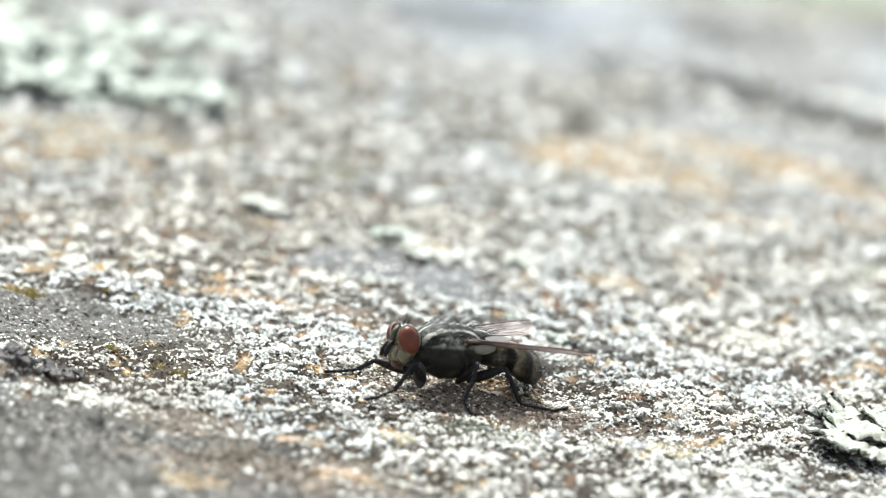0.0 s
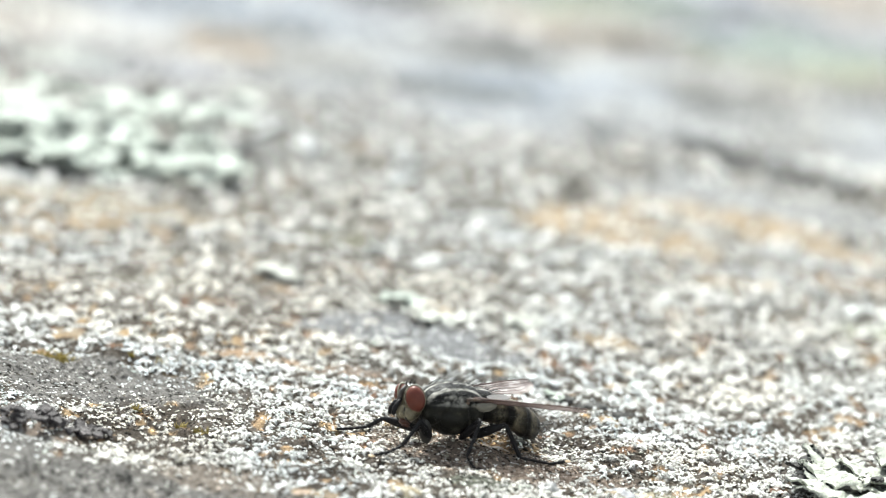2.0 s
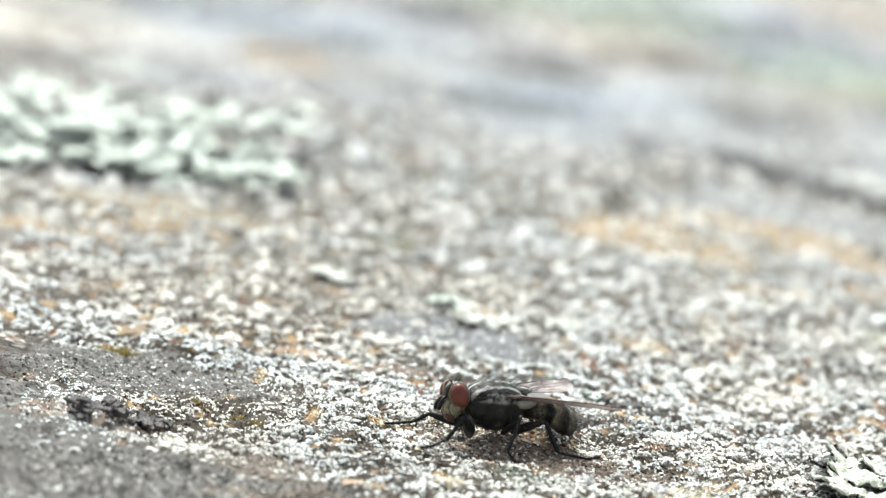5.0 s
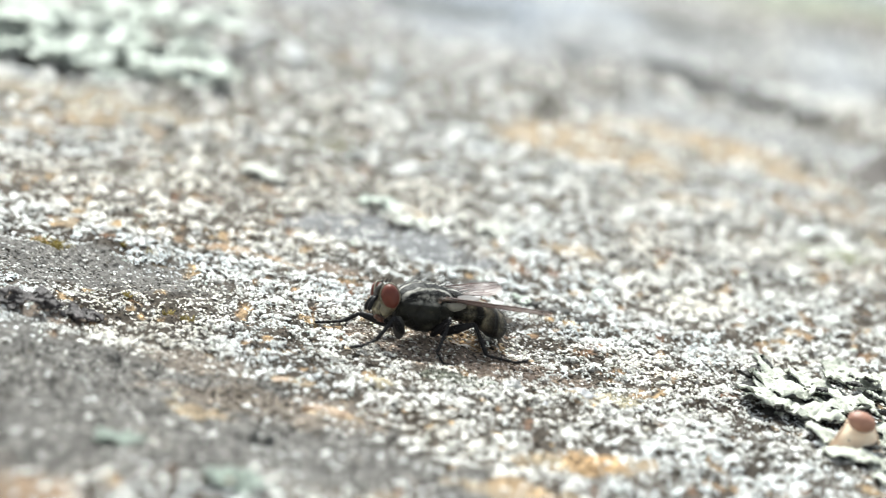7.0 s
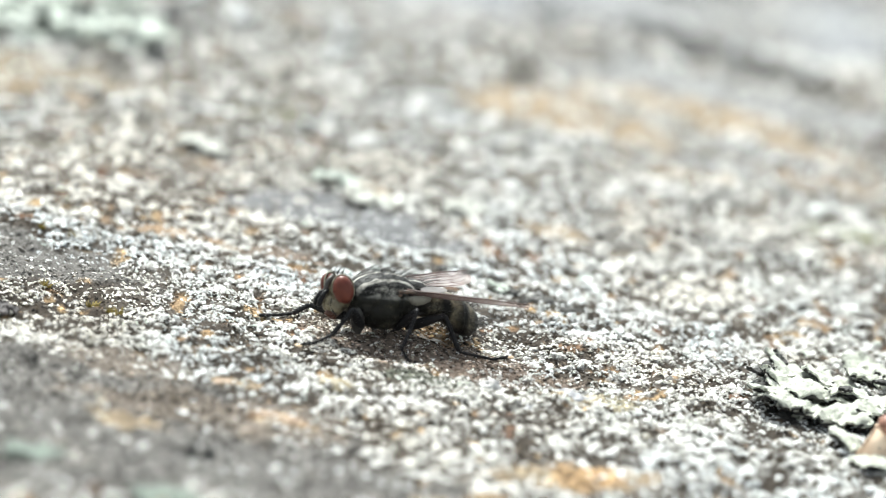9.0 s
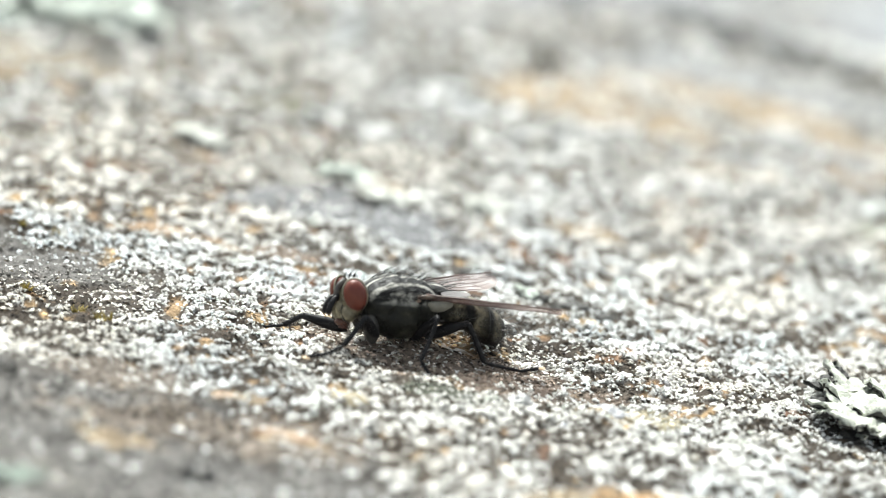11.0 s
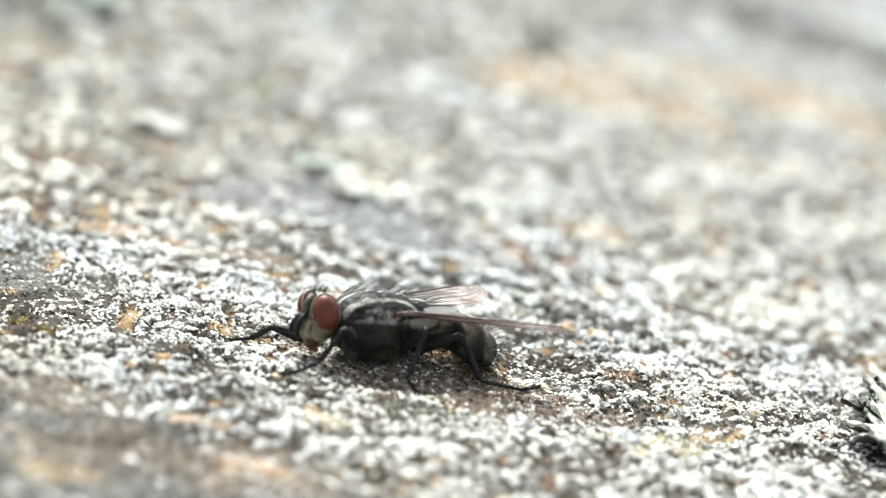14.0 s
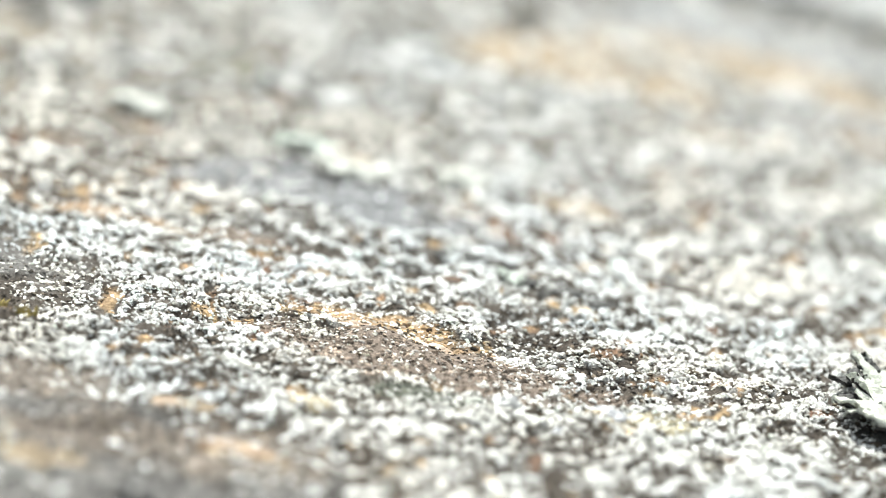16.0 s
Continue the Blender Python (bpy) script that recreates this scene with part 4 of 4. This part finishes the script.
def height_at(x, y):
    xx, yy = np.array([float(x)]), np.array([float(y)])
    cover, _ = covering(xx, yy)
    return float((relief(xx, yy) + crust(xx, yy, cover)[1])[0])


def lobe_form(rng, length, width, curl, pale=0.4, cells=12):
    """A wavy leaf-like lobe with a ragged edge, pale above and black below; x along it, from its root."""
    n, m = cells, cells
    ph = rng.uniform(0, 6.28, 4)
    top, low = [], []
    wave = rng.uniform(0, 6.28, (2, 2))
    for i in range(n + 1):
        s = i / n
        half = width * 0.5 * (0.35 + 0.75 * math.sin(math.pi * min(s * 0.62 + 0.18, 1))) * (1 if s < 0.95 else 0.72)
        for j in range(m + 1):
            w = 2 * j / m - 1
            e = wave[0 if w < 0 else 1]
            out = half * (1 + (0.13 * math.sin(6 * s + e[0]) + 0.06 * math.sin(14 * s + e[1])) * abs(w))
            nib = (0.06 * math.sin(5 * w + ph[0]) + 0.04 * math.sin(13 * w + ph[3])) * length * s ** 3 - 0.27 * length * s * s * w * w
            z = curl * length * s * s - 0.10 * width * w * w + 0.045 * width * math.sin(6 * s + 3 * w + ph[1]) + 0.03 * width * math.sin(10 * w + ph[2] + 5 * s) + 0.02 * width * math.sin(15 * s - 8 * w + ph[3]) + 0.05 * width * noise.noise(Vector((3.5 * s + ph[0], 3.0 * w + ph[1], ph[2]))) + 0.03 * width * noise.noise(Vector((8 * s + ph[2], 7 * w + ph[0], ph[1])))
            top.append((s * length + nib, out * w, z + 0.07))
            low.append((s * length + nib, out * w * 0.98, z - 0.07))
    f = Form()
    f.v = top + low
    c, size = m + 1, (n + 1) * (m + 1)
    for i in range(n):
        for j in range(m):
            p = i * c + j
            f.f += [(p, p + c, p + c + 1, p + 1), (size + p, size + p + 1, size + p + c + 1, size + p + c)]
            f.m += [0, 1]
    rim = [i * c for i in range(n)] + [n * c + j for j in range(m)] + [i * c + m for i in range(n, 0, -1)] + list(range(m, 0, -1))
    for a, b in zip(rim, rim[1:] + rim[:1]):
        f.f.append((a, b, size + b, size + a))
        f.m.append(0 if rng.uniform() < pale else 1)
    return f


def leafy_lichen(name, label, spots, size, mats, seed, category="lichen", pale=0.4, cells=12):
    """A rosette of lobes, each a part; spots: (x, y, heading, lift) in mm and degrees."""
    rng = np.random.default_rng(seed)
    cx, cy = float(np.mean([p[0] for p in spots])), float(np.mean([p[1] for p in spots]))
    root = tagged(new(name), label, category)
    root.matrix_basis = pose(cx * MM, cy * MM, height_at(cx, cy) * MM)
    for x, y, heading, lift in spots:
        L, W = size * rng.uniform(0.7, 1.15), size * rng.uniform(0.8, 1.25)
        at = pose((x - cx) * MM, (y - cy) * MM, (height_at(x, y) - height_at(cx, cy) + 0.25 + lift) * MM, rng.uniform(-11, 11), rng.uniform(-7, 8), heading)
        part("lobe", lobe_form(rng, L, W, rng.uniform(-0.15, 0.3), pale, cells), mats, root, at=at)
    return root


def scattered(rng, n, x0, x1, y0, y1, lean):
    return [(rng.uniform(x0, x1), rng.uniform(y0, y1), rng.uniform(0, 360), rng.uniform(0, lean)) for _ in range(n)]


rng = np.random.default_rng(8)
front_spots = [(23.6, -0.6, 215, 0.4), (23.9, -1.8, 235, 0.6), (24.9, -2.6, 250, 0.8), (25.9, -2.9, 262, 0.9), (26.9, -2.6, 275, 0.9), (27.9, -2.0, 290, 0.8), (28.9, -1.6, 300, 0.8), (30.0, -2.4, 280, 0.7), (31.2, -3.4, 285, 0.6)]
back_spots = [(24.4, 1.6, 190, 0.3), (25.2, 3.4, 170, 0.2), (26.2, 0.4, 200, 0.6), (27.8, 1.4, 240, 0.7), (29.4, 0.6, 265, 0.6), (26.6, 3.4, 190, 0.7), (29.0, 4.0, 230, 0.8), (31.4, 2.4, 250, 0.6), (31.0, 5.8, 240, 0.8), (33.6, 0.4, 280, 0.5), (33.8, 4.2, 265, 0.8), (34.6, 7.4, 260, 0.8)]
leafy_lichen("leafy_lichen", "pale green leafy lichen with curled black-edged lobes on rock", front_spots + back_spots + scattered(rng, 16, 24.6, 29, -1.6, 3.0, 0.3) + scattered(rng, 26, 27, 38, -3.0, 9.0, 0.3), 2.4, [LEAFY, UNDER], 31, pale=0.85)
# the black curl, plus black lobes added as shade below the front edge
leafy_lichen("scrap_or_shade", "black curled edge of a pale green lichen, with black lobes for shade beneath", [(22.9, 3.0, 150, 0.4), (22.6, 2.4, 190, 0.6), (23.1, 2.6, 120, 0.9), (22.8, 1.6, 215, 0.2), (23.4, 3.4, 80, 0.7), (23.0, 2.2, 160, 0.7), (27.5, -0.6, 200, 1.0), (29.8, 2.4, 230, 1.1)] + [(24.0 + 0.8 * k, -2.9 - 0.5 * math.sin(0.7 * k), 265, 0.15 + 0.2 * (k % 3)) for k in range(7)] + scattered(rng, 8, 29.0, 34.0, -6.0, -3.6, 0.2), 0.95, [UNDER, UNDER], 35)
leafy_lichen("leafy_lichen", "pale green lichen lobes around a fallen bud scale", [(27.6, -7.4, 195, 0.4), (28.6, -10.2, 240, 0.3), (29.6, -10.6, 270, 0.2), (31.0, -10.2, 280, 0.3), (32.2, -9.8, 300, 0.4), (33.2, -11.8, 265, 0.4), (31.4, -13.4, 250, 0.2), (35.0, -12.2, 285, 0.3), (33.4, -6.6, 330, 0.8), (34.6, -9.0, 300, 0.5)] + scattered(rng, 14, 31.5, 40, -16, -4, 0.6), 2.3, [LEAFY, UNDER], 32, pale=0.85)
# black lobes added to darken the gaps between lobes, as shade
leafy_lichen("scrap_or_shade", "black lobes added for the shaded gaps beside a bud scale", scattered(rng, 9, 28.4, 34.5, -10.6, -8.6, 0.1) + scattered(rng, 5, 31.0, 35.0, -13.5, -11.5, 0.1), 1.3, [UNDER, UNDER], 36)
leafy_lichen("leafy_lichen", "large cushion of mint-green leafy lichen on the rock", scattered(rng, 150, -50, -18.5, 54, 62, 1.7) + scattered(rng, 150, -52, -19.5, 58, 72, 3.4), 2.2, [MINT, MINT_UNDER], 33, cells=7)
leafy_lichen("scrap_or_shade", "charred dark grey lichen scraps on bare rock", scattered(rng, 16, -28, -25, -7.4, -4.6, 0.8) + scattered(rng, 12, -25.4, -22.8, -6.6, -4.4, 0.5) + scattered(rng, 7, -23.5, -21.0, -6.0, -4.2, 0.2), 0.85, [SCRAP, SCRAP], 34)


def lump_form(rng, r, flat):
    f = Form()
    seed = rng.uniform(0, 50, 3)
    rings, sides, levels = [], 22, 12
    for j in range(levels + 1):
        t = math.pi * (0.03 + 0.94 * j / levels)
        ring = []
        for k in range(sides):
            a = k / sides * 2 * math.pi
            d = Vector((math.sin(t) * math.cos(a), math.sin(t) * math.sin(a), -math.cos(t)))
            n = 1 + 0.32 * noise.noise(d * 1.7 + Vector(seed)) + 0.3 * noise.noise(d * 3.7 + Vector(seed)) + 0.2 * noise.noise(d * 8.0 + Vector(seed))
            ring.append((d.x * r[0] * n, d.y * r[1] * n, d.z * flat * n))
        rings.append(ring)
    return f.rings(rings)


def lump(name, label, category, x, y, r, flat, mat, seed, group="", sink=0.35):
    ob = new(name, lump_form(np.random.default_rng(seed), r, flat).mesh(name, [mat]))
    ob.matrix_basis = pose(x * MM, y * MM, (height_at(x, y) + flat * (1 - 2 * sink) * 0.5) * MM, 0, 0, (seed * 37) % 50 - 25)
    return tagged(ob, label, category, group)


def quartz_material(name, low, high, rough):
    s = Shader(name, rough, spec=0.6)
    s.colour(s.ramp(s.noise(700, 5, 0.65), [(0.3, low), (0.7, high)]))
    s.b.inputs["Subsurface Weight"].default_value = 0.15
    s.b.inputs["Subsurface Radius"].default_value = (0.0006, 0.0005, 0.0004)
    return s.bump(s.noise(2400, 4), 0.5, 0.0001).mat


FELDSPAR = quartz_material("ochre_feldspar", (0.17, 0.1, 0.055), (0.34, 0.23, 0.135), 0.6)
YELLOW = quartz_material("yellow_feldspar", (0.22, 0.18, 0.11), (0.4, 0.345, 0.235), 0.5)
QUARTZ = quartz_material("milky_quartz", (0.2, 0.2, 0.21), (0.4, 0.4, 0.415), 0.35)
CLOUDY = quartz_material("cloudy_quartz", (0.13, 0.13, 0.13), (0.4, 0.395, 0.385), 0.4)
PALE_OCHRE = quartz_material("pale_ochre_rock", (0.3, 0.2, 0.12), (0.62, 0.56, 0.5), 0.3)
for i, (x, y, rx, ry, m) in enumerate([(-8.0, -11.4, 1.3, 0.7, FELDSPAR), (-4.9, -16.2, 1.4, 0.8, FELDSPAR), (-2.3, -9.8, 0.9, 0.8, YELLOW), (8.9, -7.4, 0.6, 0.6, QUARTZ), (7.6, -7.2, 0.5, 0.5, QUARTZ),
                                        (11.0, -5.1, 1.0, 0.7, QUARTZ), (12.8, -4.7, 1.1, 0.6, YELLOW), (-0.6, 1.9, 0.9, 0.6, FELDSPAR), (3.6, 0.4, 0.7, 0.5, FELDSPAR)]):
    kind = {FELDSPAR: "ochre feldspar grain set in the rock", YELLOW: "yellowish feldspar grain set in the rock", QUARTZ: "milky white quartz grain set in the rock"}[m]
    lump("mineral_grain", kind, "grain", x, y, (1.25 * rx, 1.1 * ry), 0.5, m, 60 + i, "mineral grains", 1.2 if m == QUARTZ else 1.34)
# sunken lump that stands for a smooth pale patch of the rock
pale_patch = lump("pale_lump", "smooth pale patch of rock with ochre, under the fly", "grain", 2.6, 0.9, (1.5, 0.9), 0.5, PALE_OCHRE, 73, "mineral grains", 1.25)
lump("pale_lump", "milky grey quartz grain standing out of the lichen", "grain", 6.5, -4.7, (0.8, 0.75), 0.7, CLOUDY, 78, "mineral grains", 0.75)
cam.data.dof.focus_object = pale_patch

for i, (x, y, r, m, words) in enumerate([(-1.9, 28.0, 1.7, CHALK, "chalky white"), (-13.7, 34.0, 1.5, CHALK, "chalky white"), (4.0, 29.6, 1.2, CHALK, "chalky white"), (-4.6, 31.4, 1.4, MINT, "mint-green"), (6.5, 12.2, 0.6, MINT, "mint-green"), (-17.3, -29.1, 1.3, DULL, "dull mint-green"), (-9.7, -34.5, 1.7, DULL, "dull mint-green")]):
    ring = [(x + 0.75 * r * math.cos(k * 2.4) * (k / 13) ** 0.5, y + 0.6 * r * math.sin(k * 2.4) * (k / 13) ** 0.5, math.degrees(k * 2.4), 0.05 + 0.03 * (k % 5)) for k in range(14)]
    tagged(leafy_lichen("lichen_rosette", "small " + words + " lichen rosette on the rock", ring, 0.62 * r, [m, MINT_UNDER], 80 + i), group="lichen rosettes")
DARK_LUMP = plain("dark_lump_skin", (0.025, 0.024, 0.024), (0.15, 0.145, 0.135), 900, 0.75, 0.6, 0.0002)
# first five put the shade of hollows into dark lumps; last two are chips
for i, (x, y, rx, ry, h) in enumerate([(9.3, 11.4, 0.8, 0.5, 0.35), (7.4, 12.3, 0.5, 0.4, 0.3), (4.6, 14.6, 0.8, 0.5, 0.35), (3.2, 14.2, 0.45, 0.4, 0.3), (10.9, 10.0, 0.45, 0.4, 0.3), (-8.3, -25.4, 0.4, 0.5, 0.7), (-9.2, -25.6, 0.3, 0.5, 0.8)]):
    lump("dark_lump", "small dark lump, stone chip or shaded hollow, among the lichen", "stone", x, y, (rx, ry), h, DARK_LUMP, 90 + i, "dark chips")


def moss_tuft(x, y, r, n, seed):
    rng = np.random.default_rng(seed)
    f = Form()
    for _ in range(n):
        a, d = rng.uniform(0, 6.28), r * math.sqrt(rng.uniform())
        px, py = d * math.cos(a), 0.7 * d * math.sin(a)
        f.hair((px, py, 0.0), (rng.normal(0, 0.5), rng.normal(0, 0.5), 1), rng.uniform(0.2, 0.5), (rng.normal(0, 0.4), rng.normal(0, 0.4), 0), 0.055)
    ob = new("moss_tuft", f.mesh("moss_tuft", [MOSS]))
    ob.matrix_basis = pose(x * MM, y * MM, height_at(x, y) * MM)
    return tagged(ob, "tiny yellow-olive moss tuft on bare rock", "moss", "moss tufts")


MOSS = plain("olive_moss", (0.10, 0.08, 0.015), (0.36, 0.27, 0.05), 1600, 0.7)
for i, (x, y, r, n) in enumerate([(-26.8, 9.4, 1.0, 90), (-25.5, 8.6, 0.9, 70), (-19.9, -0.5, 0.25, 16), (-19.7, 9.8, 0.25, 18), (-17.0, -1.6, 0.4, 20), (-21.5, 10.4, 0.2, 14), (-15.6, -3.4, 0.5, 26)]):
    moss_tuft(x, y, r, n, 100 + i)


def bud_scale():
    """A dry peach-coloured bud scale standing in the lichen, with a brown rounded cap."""
    root = tagged(new("bud_scale"), "dry peach bud scale with a rounded brown cap, stuck in lichen", "bud")
    root.matrix_basis = pose(29.25 * MM, -9.0 * MM, (height_at(29.25, -9.0) - 0.65) * MM, 8, 0, 6)
    rng = np.random.default_rng(4)
    f, n, m = Form(), 14, 12
    front, back = [], []
    for i in range(n + 1):
        s = i / n
        half = 2.0 - 1.05 * s ** 1.3 + 0.04 * rng.uniform(-1, 1)
        for j in range(m + 1):
            w = 2 * j / m - 1
            y = 0.75 * w * w + 0.5 * s - 0.35 * math.sin(math.pi * s)
            front.append((half * w + 0.2 * s, y, 2.6 * s - 0.35 * s * w * w))
            back.append((half * w * 0.96 + 0.2 * s, y + 0.16, 2.6 * s - 0.35 * s * w * w))
    f.v = front + back
    c, size = m + 1, (n + 1) * (m + 1)
    for i in range(n):
        for j in range(m):
            p = i * c + j
            f.f += [(p, p + 1, p + c + 1, p + c), (size + p, size + p + c, size + p + c + 1, size + p + 1)]
            f.m += [0, 0]
    rim = [i * c for i in range(n)] + [n * c + j for j in range(m)] + [i * c + m for i in range(n, 0, -1)] + list(range(m, 0, -1))
    for a, b in zip(rim, rim[1:] + rim[:1]):
        f.f.append((a, size + a, size + b, b))
        f.m.append(0)
    s = Shader("peach_scale", 0.6, spec=0.4)
    col = s.ramp(s.noise(500, 4), [(0.3, (0.78, 0.52, 0.34)), (0.62, (0.93, 0.78, 0.6))])
    s.colour(s.mix(1.0, col, s.ramp(s.noise(1900, 1), [(0.3, (0.12, 0.09, 0.07)), (0.34, (1, 1, 1))]), "MULTIPLY"))
    s.bump(s.noise(1500, 4), 0.3, 0.0001)
    part("scale", f, [s.mat], root)
    cap = Form().ball((0.02, 0.25, 2.8), (0.98, 0.82, 0.66), Euler((radians(-12), radians(14), 0)).to_matrix(), 24, 14)
    part("cap", cap, [plain("brown_cap", (0.2, 0.09, 0.06), (0.36, 0.19, 0.13), 800, 0.5)], root, "brown rounded cap")


bud_scale()


# ---- what moves ----
def motions():
    stand = pose(0, 0, 0, 0, 0, 200)
    eased, settled = pose(-0.00005, 0, -0.00002, 0, 0.5, 200), pose(-0.0001, 0, -0.00008, 0, 1.25, 200)
    walk(fly, [(0.0, stand), (8.0, stand), (8.5, eased), (9.0, eased), (9.6, eased), (11.2, settled), (14.9, settled), (15.04, settled), (15.1, pose(0.0022, 0.002, 0.0142, 10, 22, 190)), (15.2, pose(0.008, 0.006, 0.042, 5, 25, 180)), (15.5, pose(0.06, 0.05, 0.16, 0, 10, 170)), (16.0, pose(0.18, 0.2, 0.4, 0, 0, 165))])
    rest, reach = pose(0, 0, 0), pose(0.001, 0, -0.0002)
    walk(fly_legs[1], [(0.0, rest), (8.2, rest), (9.2, pose(0.0002, 0, 0)), (11.2, reach), (16.0, reach)])
    high, half, low = pose(-0.00042, 0.00028, 0.00068, 7, -1.0, 0), pose(-0.00022, 0.00028, 0.0004, 7, -0.6, 0), pose(0, 0.00028, 0, 7, 0, 0)
    walk(fly_body, [(0.0, high), (8.1, high), (8.5, half), (9.0, half), (12.1, half), (12.4, low), (13.0, low), (16.0, low)])


motions()
